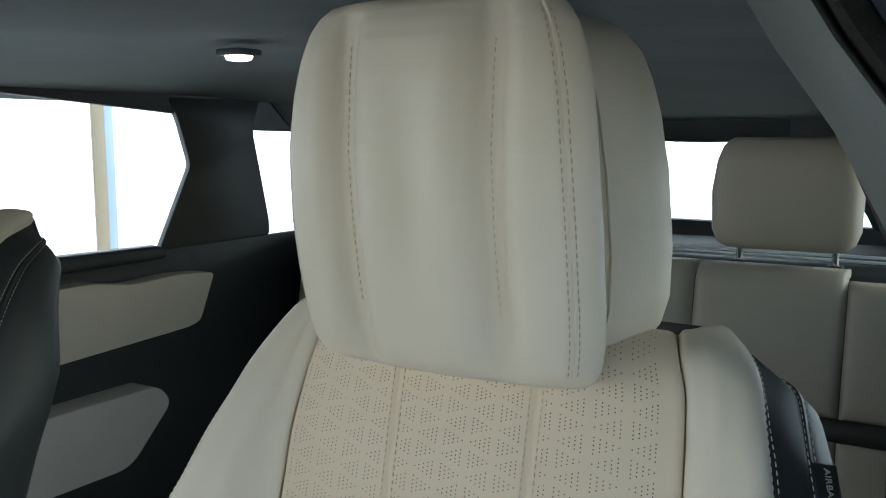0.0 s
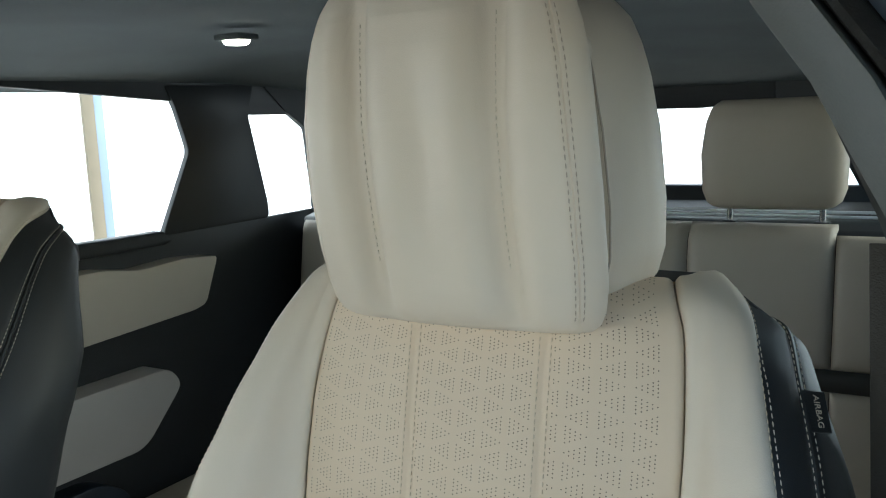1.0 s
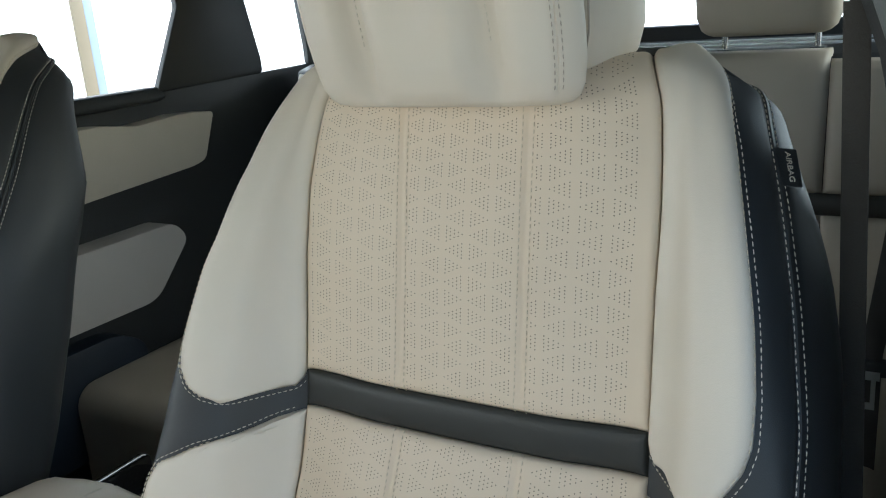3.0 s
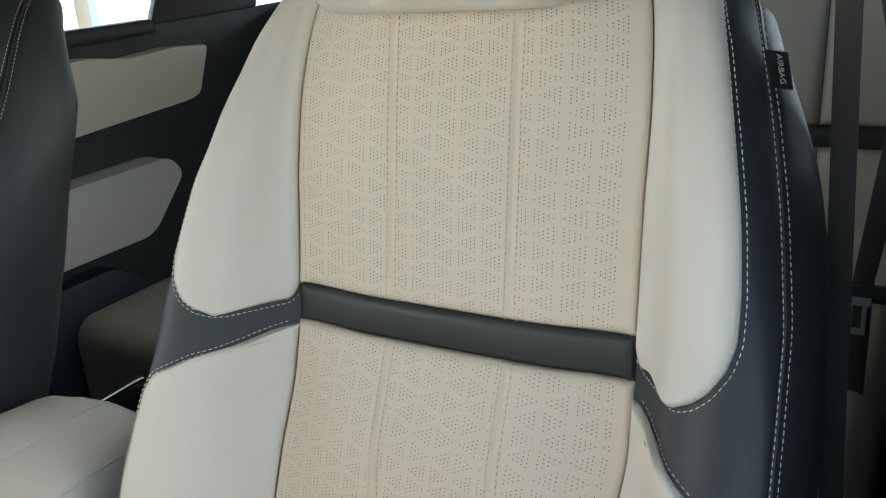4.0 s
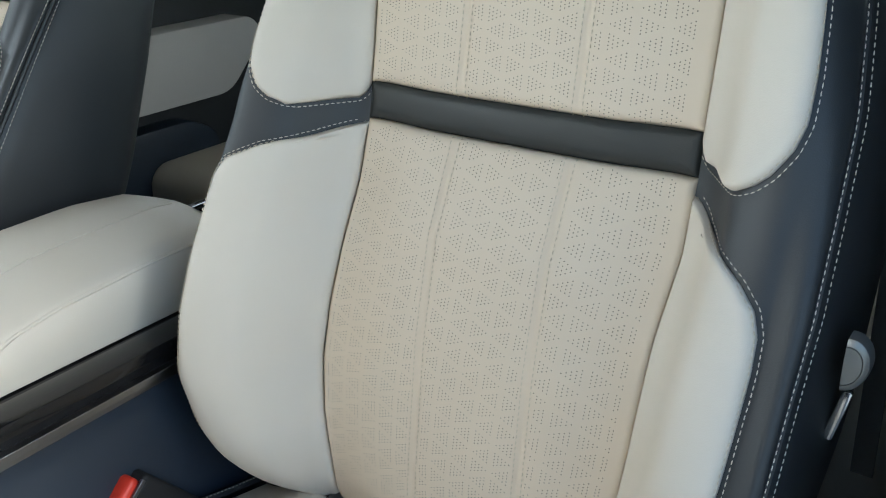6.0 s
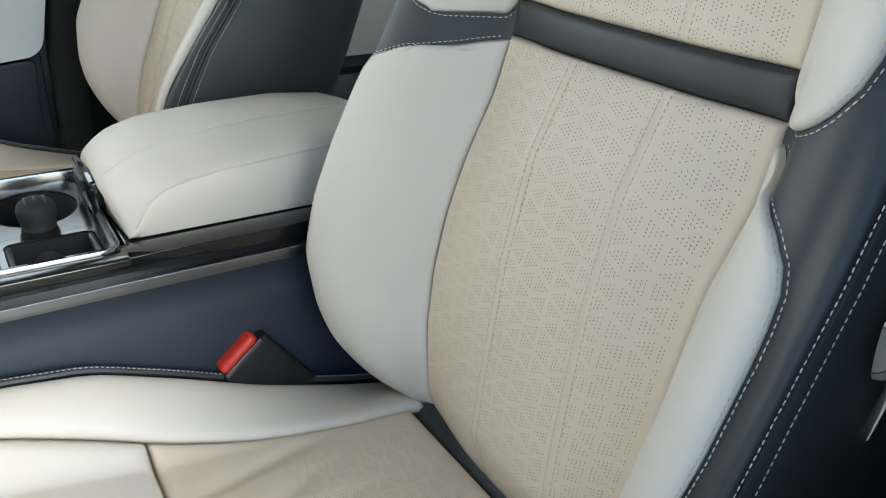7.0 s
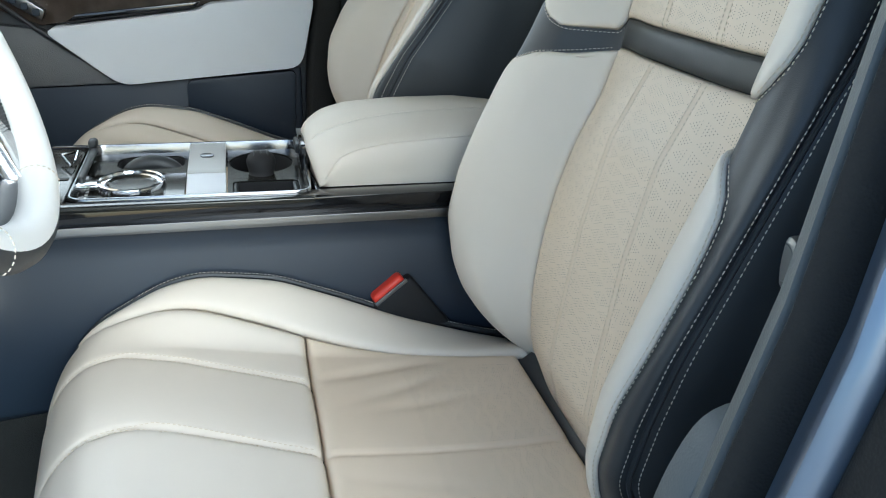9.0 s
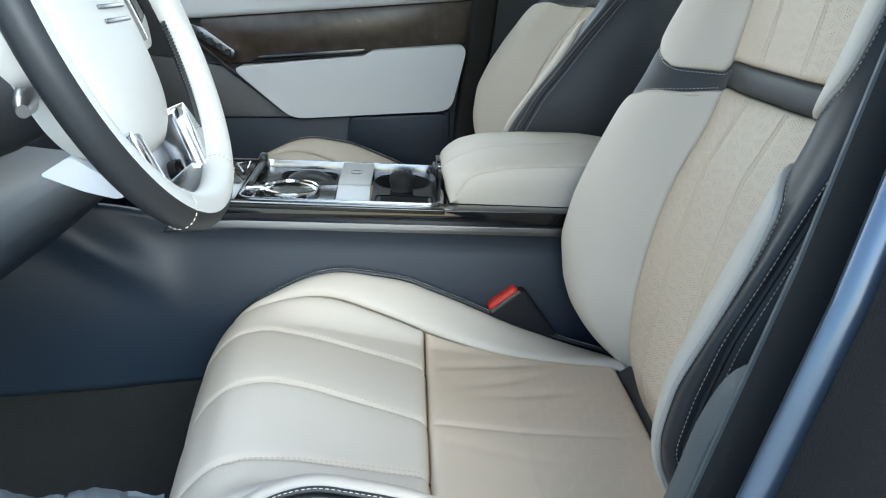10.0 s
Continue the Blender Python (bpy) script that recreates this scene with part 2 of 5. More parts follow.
def back_controls(z):
    """Half of the section at the height z, from the middle of the front round to the middle of the rear: x and y."""
    g = lambda t: np.interp(z, *t)
    fold = np.clip((z - 1.285) / 0.027, 0, 1) ** 2
    wi, wb, ws = g(W_INSERT), g(W_BOLSTER), g(W_SIDE)
    ob, os_, c, e = g(O_BOLSTER), g(O_SIDE), g(O_MIDDLE), g(O_EDGE)
    full = np.interp(z, [1.15, 1.30], [1.0, 0.25])
    x = [0 * z, wi * 0.5, wi, wi + 0.55 * (wb - wi), wb, ws, ws + np.interp(z, [0.7, 0.85, 1.12, 1.22], [0.006, 0.016, 0.012, 0.006]), ws - 0.022, 0 * z]
    o = [c, c * 0.85 + e * 0.15, e, e + 0.78 * (ob - e), ob, os_, np.maximum(os_ + 0.06 * full, 0.03), 0.092 * full + (os_ + 0.03) * (1 - full), 0.098 * full + (os_ + 0.032) * (1 - full)]
    roll = np.clip((z - 1.25) / 0.062, 0, 1) ** 2
    o = [v * (1 - fold) + 0.045 * fold for v in o[:4]] + [v * (1 - roll) + 0.045 * roll for v in o[4:]]
    return np.stack(x, -1), np.stack(o, -1) + lean(z)[..., None]


KNOTS = np.array([0, 0.5, 1, 2, 3, 4, 5, 6, 7.0])


def back_point(u, z):
    """Points of the backrest: u runs 0 at the middle, 1 insert seam, 3 bolster seam, 4 side seam, 7 middle of the rear; its sign is the side."""
    u, z = np.broadcast_arrays(np.asarray(u, float), np.asarray(z, float))
    X, Y = back_controls(z)
    a = np.abs(u)
    i = np.clip(np.searchsorted(KNOTS, a, side="right") - 1, 0, len(KNOTS) - 2)
    k0, k1 = KNOTS[i], KNOTS[i + 1]
    t = (a - k0) / (k1 - k0)

    def take(C, j, mirror):
        jj = np.clip(j, 0, len(KNOTS) - 1)
        v = np.take_along_axis(C, jj[..., None], -1)[..., 0]
        if mirror:
            v = np.where(j < 0, -np.take_along_axis(C, np.full_like(jj, 1)[..., None], -1)[..., 0], v)
            v = np.where(j > len(KNOTS) - 1, -np.take_along_axis(C, np.full_like(jj, len(KNOTS) - 2)[..., None], -1)[..., 0], v)
        else:
            v = np.where(j < 0, np.take_along_axis(C, np.full_like(jj, 1)[..., None], -1)[..., 0], v)
        return v

    def spline(C, mirror):
        p0, p1, p2, p3 = (take(C, i + d, mirror) for d in (-1, 0, 1, 2))
        ka = np.where(i > 0, KNOTS[np.maximum(i - 1, 0)], -0.5)
        kb = np.where(i + 2 < len(KNOTS), KNOTS[np.minimum(i + 2, len(KNOTS) - 1)], 8.0)
        m1 = (p2 - p0) / (k1 - ka) * (k1 - k0)
        m2 = (p3 - p1) / (kb - k0) * (k1 - k0)
        return (2 * t ** 3 - 3 * t ** 2 + 1) * p1 + (t ** 3 - 2 * t ** 2 + t) * m1 + (3 * t ** 2 - 2 * t ** 3) * p2 + (t ** 3 - t ** 2) * m2
    x = spline(X, True) * np.where(u < 0, -1, 1) + np.interp(z, *SHIFT)
    # the inner shoulder is a little slimmer than the outer one
    x = x + np.where(u < 0, np.interp(z, [1.07, 1.13, 1.18, 1.23, 1.29], [0, 0.006, 0.009, 0.007, 0]) * np.clip(a - 1, 0, 2) / 2, 0)
    y = spline(Y, False)
    ease = lambda t: t * t * (3 - 2 * t)
    near = np.where(u > 0, ease(np.clip(a - 1, 0, 2) / 2) * ease(np.clip(4 - a, 0, 1)), 0)
    x, y = x + near * np.interp(z, *IN_OUTER), y + near * np.interp(z, *BACK_OUTER)
    # the top slopes down towards the rear
    z0 = z
    z = z - np.clip((z - 1.18) / 0.12, 0, 1) * np.clip(y - lean(z) - 0.02, 0, 1) * 0.45
    # and the shoulders fall away outwards
    z = z - np.clip((z - 1.21) / 0.10, 0, 1) ** 1.4 * np.interp(a, [0, 1, 1.9, 2.5, 3, 4, 5, 7], [0.014, 0.009, 0.002, -0.002, -0.001, 0.007, 0.024, 0.030])
    z = z - np.clip((z0 - 1.275) / 0.037, 0, 1) ** 1.6 * np.interp(a, [2.6, 3, 3.5, 4, 5, 7], [0, 0.002, 0.009, 0.020, 0.020, 0])
    return np.stack([x, y, z], -1)


def normals(P):
    du = np.gradient(P, axis=1)
    dv = np.gradient(P, axis=0)
    n = np.cross(du, dv)
    return n / np.maximum(np.linalg.norm(n, axis=-1, keepdims=True), 1e-9)


def puffed(P, height, edge, under=0.0003):
    """A grid of points raised along its normals, low at its rim, as stuffed leather is."""
    N = normals(P)
    du = np.linalg.norm(np.diff(P, axis=1), axis=-1)
    L = np.concatenate([np.zeros((len(P), 1)), np.cumsum(du, 1)], 1)
    dv = np.linalg.norm(np.diff(P, axis=0), axis=-1)
    V = np.concatenate([np.zeros((1, P.shape[1])), np.cumsum(dv, 0)], 0)
    d = np.minimum(np.minimum(L, L[:, -1:] - L), np.minimum(V, V[-1:] - V))
    h = height * (1 - np.exp(-d / edge)) + under
    return P + N * h[..., None], N


def sheet(name, P, mat, parent, label="", thick=0.004):
    """A grid of points as a sheet with a turned-in rim."""
    nv, nu = P.shape[:2]
    N = normals(P)
    verts = list(P.reshape(-1, 3)) + list((P - N * thick).reshape(-1, 3))
    faces = grid_faces(nu, nv)
    o = nu * nv
    rim = [j for j in range(nu)] + [i * nu + nu - 1 for i in range(1, nv)] + [(nv - 1) * nu + j for j in range(nu - 2, -1, -1)] + [i * nu for i in range(nv - 2, 0, -1)]
    faces += [tuple(o + k for k in f[::-1]) for f in faces]
    for k in range(len(rim)):
        a, b = rim[k], rim[(k + 1) % len(rim)]
        faces.append((a, o + a, o + b, b))
    me = bpy.data.meshes.new(name)
    me.from_pydata([tuple(v) for v in verts], [], faces)
    me.validate()
    me.materials.append(mat)
    me.shade_smooth()
    ob = new(name, me)
    ob.parent = parent
    if label:
        ob["label"] = label
    return ob


def back_panel(name, left, right, z0, z1, mat, parent, height, edge, nu=30, nv=60, label="", grooves=()):
    """A leather panel on the backrest between two seams; grooves: heights of u where stitched lines pull it in."""
    z = np.linspace(z0, z1, nv)
    l, r = left(z), right(z)
    s = np.linspace(0, 1, nu)
    U = l[:, None] * (1 - s) + r[:, None] * s
    P = back_point(U, np.repeat(z[:, None], nu, 1))
    P, N = puffed(P, height, edge)
    for g in grooves:
        dip = np.exp(-((P[..., 0] - g) / 0.0028) ** 2) + 0.4 * np.exp(-((P[..., 0] - g) / 0.012) ** 2)
        ends = np.clip(np.minimum((z - z0) / 0.012, (z1 - z) / (0.045 if z1 > 1.2 else 0.012)), 0, 1)[:, None]
        P = P - N * (0.0015 * dip * ends)[..., None]
    return sheet(name, P, mat, parent, label), P


def at_x(P, N, x):
    """The line on a grid of points at the side distance x."""
    out = []
    for row, nrow in zip(P, N):
        if row[:, 0].min() < x < row[:, 0].max():
            order = np.argsort(row[:, 0])
            out.append([np.interp(x, row[order, 0], row[order, k]) + 0.0006 * np.interp(x, row[order, 0], nrow[order, k]) for k in range(3)])
    return out


def holes(name, P, parent, parted, margin=0.012, sign=1):
    """Punched holes in rows of small triangles over a grid of points."""
    N = normals(P) * sign
    nv, nu = P.shape[:2]
    verts, faces = [], []
    lu = np.linalg.norm(np.diff(P[nv // 2], axis=0), axis=-1).sum()
    lv = np.linalg.norm(np.diff(P[:, nu // 2], axis=0), axis=-1).sum()
    pitch, col, row = 0.0122, 0.0031, 0.0027
    rows = int(lv / pitch)
    for k in range(rows):
        y0 = (k + 0.5) * pitch
        shift = (0, 6)[k % 2] * col
        n = int((lu - 2 * margin) / col)
        for c in range(n):
            x = margin + c * col
            q = int(round((x + shift) / col)) % 12
            count = (1, 2, 3, 4, 5, 0, 5, 4, 3, 2, 1, 0)[q]
            for j in range(count):
                y = y0 + (j - (count - 1) / 2) * row + random.uniform(-0.0002, 0.0002)
                fu, fv = x / lu * (nu - 1), y / lv * (nv - 1)
                iu, iv = int(fu), int(fv)
                if not (0 <= iu < nu - 1 and 0 <= iv < nv - 1):
                    continue
                a, b = fu - iu, fv - iv
                p = (P[iv, iu] * (1 - a) + P[iv, iu + 1] * a) * (1 - b) + (P[iv + 1, iu] * (1 - a) + P[iv + 1, iu + 1] * a) * b
                if any(abs(p[0] - g) < 0.006 for g in parted):
                    continue
                m = N[iv, iu]
                t1 = P[iv, iu + 1] - P[iv, iu]
                t1 = t1 / np.linalg.norm(t1)
                t2 = np.cross(m, t1)
                o = len(verts)
                for h in range(6):
                    w = math.pi / 3 * h
                    verts.append(p + m * 0.00035 + (t1 * math.cos(w) + t2 * math.sin(w)) * 0.00045)
                faces.append(tuple(o + h for h in range(6)))
    ob = mesh_object(name, verts, faces, HOLE, parent, "fine punched ventilation holes", smooth=False)
    return tagged(ob, kind="stuff")


def text_mesh(name, words, size, m, mat, parent=None, depth=0.0003):
    cu = bpy.data.curves.new(name, "FONT")
    cu.body, cu.size, cu.extrude, cu.align_x, cu.align_y = words, size, depth, "CENTER", "CENTER"
    tmp = bpy.data.objects.new(name, cu)
    scene.collection.objects.link(tmp)
    bpy.context.view_layer.update()
    me = bpy.data.meshes.new_from_object(tmp)
    bpy.data.objects.remove(tmp)
    me.materials.append(mat)
    ob = new(name, me)
    ob.parent = parent
    ob.matrix_local = m
    return ob


def build_backrest(seat):
    zs = np.r_[np.linspace(0.68, 1.28, 60), np.linspace(1.284, 1.312, 10)]
    us = np.r_[np.linspace(-7, -4.05, 14), np.linspace(-4, 4, 81), np.linspace(4.05, 6.99, 14)]
    P = back_point(np.repeat(us[None], len(zs), 0), np.repeat(zs[:, None], len(us), 1))
    # the sewn side seam sinks in
    dent = np.exp(-((np.abs(us) - 4) / 0.05) ** 2) * 0.003
    P = P - normals(P) * dent[None, :, None]
    verts = list(P.reshape(-1, 3))
    n = len(us)
    faces = grid_faces(n, len(zs), close_u=True)
    top_ = (len(zs) - 1) * n
    faces += [tuple(range(n))] + [(top_ + i, top_ + i + 1, top_ + n - 2 - i, top_ + n - 1 - i) for i in range(n // 2 - 1)]
    mesh_object("backrest_shell", verts, faces, DARK, seat, "ebony leather backrest sides and rear", sharp=60)
    one = lambda v: (lambda z: np.full_like(z, v))
    white, tan = [], []
    G = (-0.047, 0.047)
    for name, z0, z1 in (("upper_insert", 1.0745, 1.3112), ("lower_insert", 0.70, 1.047)):
        _, Q = back_panel(name, one(-1.0), one(1.0), z0, z1, INSERT, seat, 0.005, 0.0018, 160, 70 if z0 > 1 else 90, "cream perforated leather insert", G)
        N = normals(Q)
        for g in G:
            tan += [at_x(Q, N, g - 0.004), at_x(Q, N, g + 0.004)]
        holes("perforation", Q, seat, G)
    back_panel("band", one(-1.0), one(1.0), 1.0465, 1.0755, BAND, seat, 0.005, 0.003, 60, 16, "ebony leather band across the backrest")
    for s in (-1, 1):
        up = 0.0 if s > 0 else 0.0045
        up_in = lambda z: s * np.interp(z - up, [1.0575, 1.060, 1.064, 1.070], [1.13, 1.08, 1.03, 1.0])
        up_out = lambda z: s * np.interp(z - up, [1.0575, 1.0595, 1.064, 1.072, 1.086, 1.10, 1.125, 1.34], [1.75, 2.0, 2.26, 2.52, 2.8, 2.93, 3.0, 3.0])
        if s > 0:
            lo_out = lambda z: np.interp(z, [0.68, 0.97, 0.9887, 1.0023, 1.0143, 1.0215, 1.026, 1.036], [3.0, 3.0, 2.95, 2.77, 2.41, 2.0, 1.3, 1.03])
        else:
            lo_out = lambda z: -np.interp(z, [0.68, 0.97, 0.995, 1.010, 1.0225, 1.0335, 1.0375, 1.0435], [3.0, 3.0, 3.0, 2.98, 2.8, 2.2, 1.55, 1.03])
        top_lo = 1.036 if s > 0 else 1.0435
        for name, f, g, z0, z1, nv in (("upper_bolster", up_in, up_out, 1.0577 + up, 1.3112, 110), ("lower_bolster", one(s * 1.0), lo_out, 0.70, top_lo, 120)):
            a, b = (f, g) if s > 0 else (g, f)
            _, Q = back_panel(name, a, b, z0, z1, LEATHER, seat, 0.006, 0.0024, 60, nv, "smooth cream leather side bolster")
            z = np.linspace(z0 + 0.0002, min(z1, 1.304), 240)
            path_u, path_z = g(z), z
            if z0 > 1:
                zi = np.linspace(1.070 + up, z0 + 0.0002, 30)
                path_u, path_z = np.r_[f(zi), path_u], np.r_[zi, path_z]
            edge = resample(back_point(path_u, path_z), 0.002)
            # thread runs beside the seam: pale on the dark side, tan on the cream side
            middle = back_point(np.array([s * 2.0]), np.array([1.17 if z0 > 1 else 0.86]))[0]
            tangent = np.gradient(edge, axis=0)
            tangent /= np.linalg.norm(tangent, axis=1, keepdims=True)
            inward = middle - edge
            inward -= tangent * (inward * tangent).sum(1, keepdims=True)
            inward /= np.linalg.norm(inward, axis=1, keepdims=True)
            up_n = np.cross(tangent, inward)
            up_n *= np.where(up_n[:, 1:2] < 0, 1, -1)
            white.append(edge - inward * (0.0034 if s > 0 else 0.0028) + up_n * (0.0008 if s > 0 else 0.0002))
            col = -3 if s > 0 else 2
            N = normals(Q)
            tan.append(Q[3:-3, col] + N[3:-3, col] * 0.0006)
        z = np.linspace(0.72, 1.306, 210)
        for du in (-0.10, 0.10):
            e = back_point(np.full_like(z, s * (4 + du)), z)
            white.append(e + np.array([s * 0.0007, -0.0004, 0]))
        e = back_point(np.full_like(z, s * 4.0), z)
        tube("side_piping", e + np.array([-s * 0.0012, 0.0012, 0]), 0.0022, DARK, seat, n=6)
    stitches("white_stitching", white, THREAD, seat, 0.0031, 0.0013, 0.0004, label="pale contrast stitching")
    stitches("tan_stitching", [t for t in tan if len(t) > 3], THREADTAN, seat, 0.003, 0.0016, 0.0004, label="tan tonal stitching")


def smooth_loop(ctrl, n):
    """A closed Catmull-Rom curve through control points, n steps to each."""
    c = np.array(ctrl, float)
    out = []
    for i in range(len(c)):
        p0, p1, p2, p3 = c[i - 1], c[i], c[(i + 1) % len(c)], c[(i + 2) % len(c)]
        for j in range(n):
            s = j / n
            out.append(0.5 * (2 * p1 + (p2 - p0) * s + (2 * p0 - 5 * p1 + 4 * p2 - p3) * s * s + (3 * p1 - p0 - 3 * p2 + p3) * s ** 3))
    return np.array(out)


PAD_HALF = [(0, 0), (0.28, 0.0012), (0.52, 0.004), (0.72, 0.0095), (0.86, 0.0165), (0.945, 0.0245), (0.985, 0.033), (0.965, 0.0415), (0.905, 0.047), (0.78, 0.049), (0.4, 0.049)]
SHELL_HALF = [(0, 0), (0.5, 0.0), (0.80, 0.0005), (0.845, 0.003), (0.905, 0.011), (0.965, 0.026), (1.0, 0.043), (0.96, 0.066), (0.80, 0.086), (0.45, 0.095)]
PAD_W = table("1.2735:.080 1.2755:.088 1.279:.0925 1.286:.0960 1.300:.0985 1.32:.1000 1.36:.1005 1.40:.0985 1.43:.095 1.45:.0905 1.465:.085 1.474:.079 1.480:.071 1.4825:.060")
PAD_K = table("1.2735:.25 1.2755:.55 1.279:.76 1.286:.91 1.300:1 1.44:1 1.458:.96 1.468:.86 1.475:.72 1.480:.52 1.4825:.25")
PAD_F = table("1.27:.289 1.30:.283 1.33:.2765 1.36:.2715 1.40:.268 1.44:.270 1.48:.274")
SHELL_W = table("1.276:.070 1.279:.082 1.286:.092 1.297:.0995 1.314:.105 1.345:.107 1.39:.105 1.42:.100 1.44:.0945 1.456:.088 1.468:.077 1.476:.062 1.480:.045")
SHELL_K = table("1.276:.35 1.279:.65 1.286:.86 1.297:.97 1.314:1 1.43:1 1.45:.93 1.465:.78 1.475:.55 1.480:.3")


def mirrored(half):
    return half + [(-x, y) for x, y in half[::-1] if x]


def build_headrest(seat):
    mid = -0.0035

    def pad_ring(z, flutes=True):
        w, k, f = (float(np.interp(z, *q)) for q in (PAD_W, PAD_K, PAD_F))
        loop = smooth_loop(mirrored(PAD_HALF), 9)
        x = loop[:, 0] * w
        o = 0.032 + (loop[:, 1] - 0.032) * k
        front = np.clip((0.030 - loop[:, 1]) / 0.012, 0, 1) * np.clip((k - 0.5) / 0.5, 0, 1)
        dip = np.zeros_like(x)
        for g in (-0.043, 0.047):
            dip += 0.0145 * np.exp(-((x - g) / 0.012) ** 2) + 0.0018 * np.exp(-((np.abs(x - g) - 0.0055) / 0.002) ** 2) * (0.5 + 0.5 * np.sign(z - 1.30))
        # soft hollows between the flutes, deepest half way up
        dip += 0.0075 * np.exp(-((x - 0.004) / 0.014) ** 2) * np.exp(-((z - 1.37) / 0.06) ** 2)
        o = o + dip * front
        # the sewn seam along both sides
        o = o + front * 0.0022 * np.exp(-((np.abs(x) / w - 0.885) / 0.014) ** 2)
        return np.stack([x + mid, f + o, np.full_like(x, z)], -1)

    zz = np.unique(np.r_[PAD_W[0], PAD_K[0], np.linspace(1.29, 1.47, 34)])
    R = [pad_ring(z) for z in zz]
    loft("headrest_pad", [list(r) for r in R], LEATHER, seat, "cream leather headrest pad with fluted seams", sharp=70)

    def face(x, z_):
        ring = pad_ring(z_)
        front = ring[ring[:, 1] < np.interp(z_, *PAD_F) + 0.034]
        o = np.argsort(front[:, 0])
        return float(np.interp(x, front[o, 0], front[o, 1]))
    rows, pale = [], []
    z = np.linspace(1.284, 1.474, 90)
    for g in (-0.043, 0.047):
        pale.append([(g + mid, face(g + mid, q) - 0.0006, q) for q in z[14:-6]])
    w = lambda q: float(np.interp(q, *PAD_W))
    for d in (0.866, 0.908):
        rows.append([(w(q) * d + mid, face(w(q) * d + mid, q) - 0.0006, q) for q in z])
    tube("headrest_piping", [(w(q) * 0.888 + mid, face(w(q) * 0.888 + mid, q) - 0.0002, q) for q in z], 0.0016, LEATHER, seat, n=6)
    stitches("flute_stitching", pale, THREAD, seat, 0.0032, 0.0015, 0.0004, label="tonal stitching in the flutes")
    stitches("headrest_stitching", rows, THREADDARK, seat, 0.0032, 0.0015, 0.0004, label="tonal stitching on the headrest")
    rings = []
    for q in np.unique(np.r_[SHELL_W[0], SHELL_K[0], np.linspace(1.30, 1.45, 16)]):
        ww, k = float(np.interp(q, *SHELL_W)), float(np.interp(q, *SHELL_K))
        loop = smooth_loop(mirrored(SHELL_HALF), 6)
        y0 = 0.331 + 0.12 * max(0, 1.40 - q)
        rings.append([(x * ww - 0.002, y0 + 0.043 + (y - 0.043) * k, q) for x, y in loop])
    loft("headrest_shell", rings, LEATHER, seat, "cream leather rear half of the headrest", sharp=70)
    seam = [(float(np.interp(q, *SHELL_W)) * 0.845 - 0.002, 0.331 + 0.12 * max(0, 1.40 - q) - 0.0005, q) for q in np.linspace(1.285, 1.468, 60)]
    tube("shell_piping", seam, 0.0007, THREADDARK, seat, n=6)
    box("headrest_core", (-0.084, 0.300, 1.300), (0.080, 0.352, 1.445), LEATHER, seat, bevel=0.01)
    for s in (-1, 1):
        tube("headrest_post", [(s * 0.06, 0.375, 1.22), (s * 0.06, 0.38, 1.31)], 0.006, CHROME, seat, "chrome headrest post")
    box("headrest_base", (-0.070, 0.365, 1.245), (0.070, 0.410, 1.262), PLASTIC, seat, bevel=0.006)


CUSH_MID = table("-0.292:.58 -0.288:.63 -0.277:.675 -0.26:.708 -0.235:.729 -0.20:.736 -0.15:.733 -0.08:.722 -0.014:.711 0.08:.702 0.16:.699 0.235:.700 0.30:.70")
CUSH_EDGE = table("-0.292:.57 -0.288:.62 -0.277:.665 -0.26:.700 -0.235:.732 -0.20:.752 -0.16:.774 -0.12:.783 -0.04:.773 0.03:.746 0.10:.716 0.18:.690 0.26:.668 0.30:.66")


CUSH_MID, CUSH_EDGE = soft(CUSH_MID, 0.035), soft(CUSH_EDGE, 0.06)


def cushion_point(x, y):
    """The top of the seat cushion: a shallow pan between two raised sides."""
    x, y = np.broadcast_arrays(np.asarray(x, float), np.asarray(y, float))
    mid, edge = np.interp(y, *CUSH_MID), np.interp(y, *CUSH_EDGE)
    edge = edge + np.where(x > 0, 0.003, 0) * np.clip((y + 0.25) / 0.08, 0, 1)
    a = np.abs(x)
    t = np.clip((a - 0.165) / (0.245 - 0.165), 0, 1)
    t = t * t * (3 - 2 * t)
    # the front edge falls back towards the door
    back = np.interp(x, [-0.25, -0.14, 0.0, 0.13, 0.25], [0.0, 0.010, 0.024, 0.037, 0.046]) * np.clip((-0.05 - y) / 0.2, 0, 1)
    return np.stack([x, y + back, mid * (1 - t) + edge * t], -1)


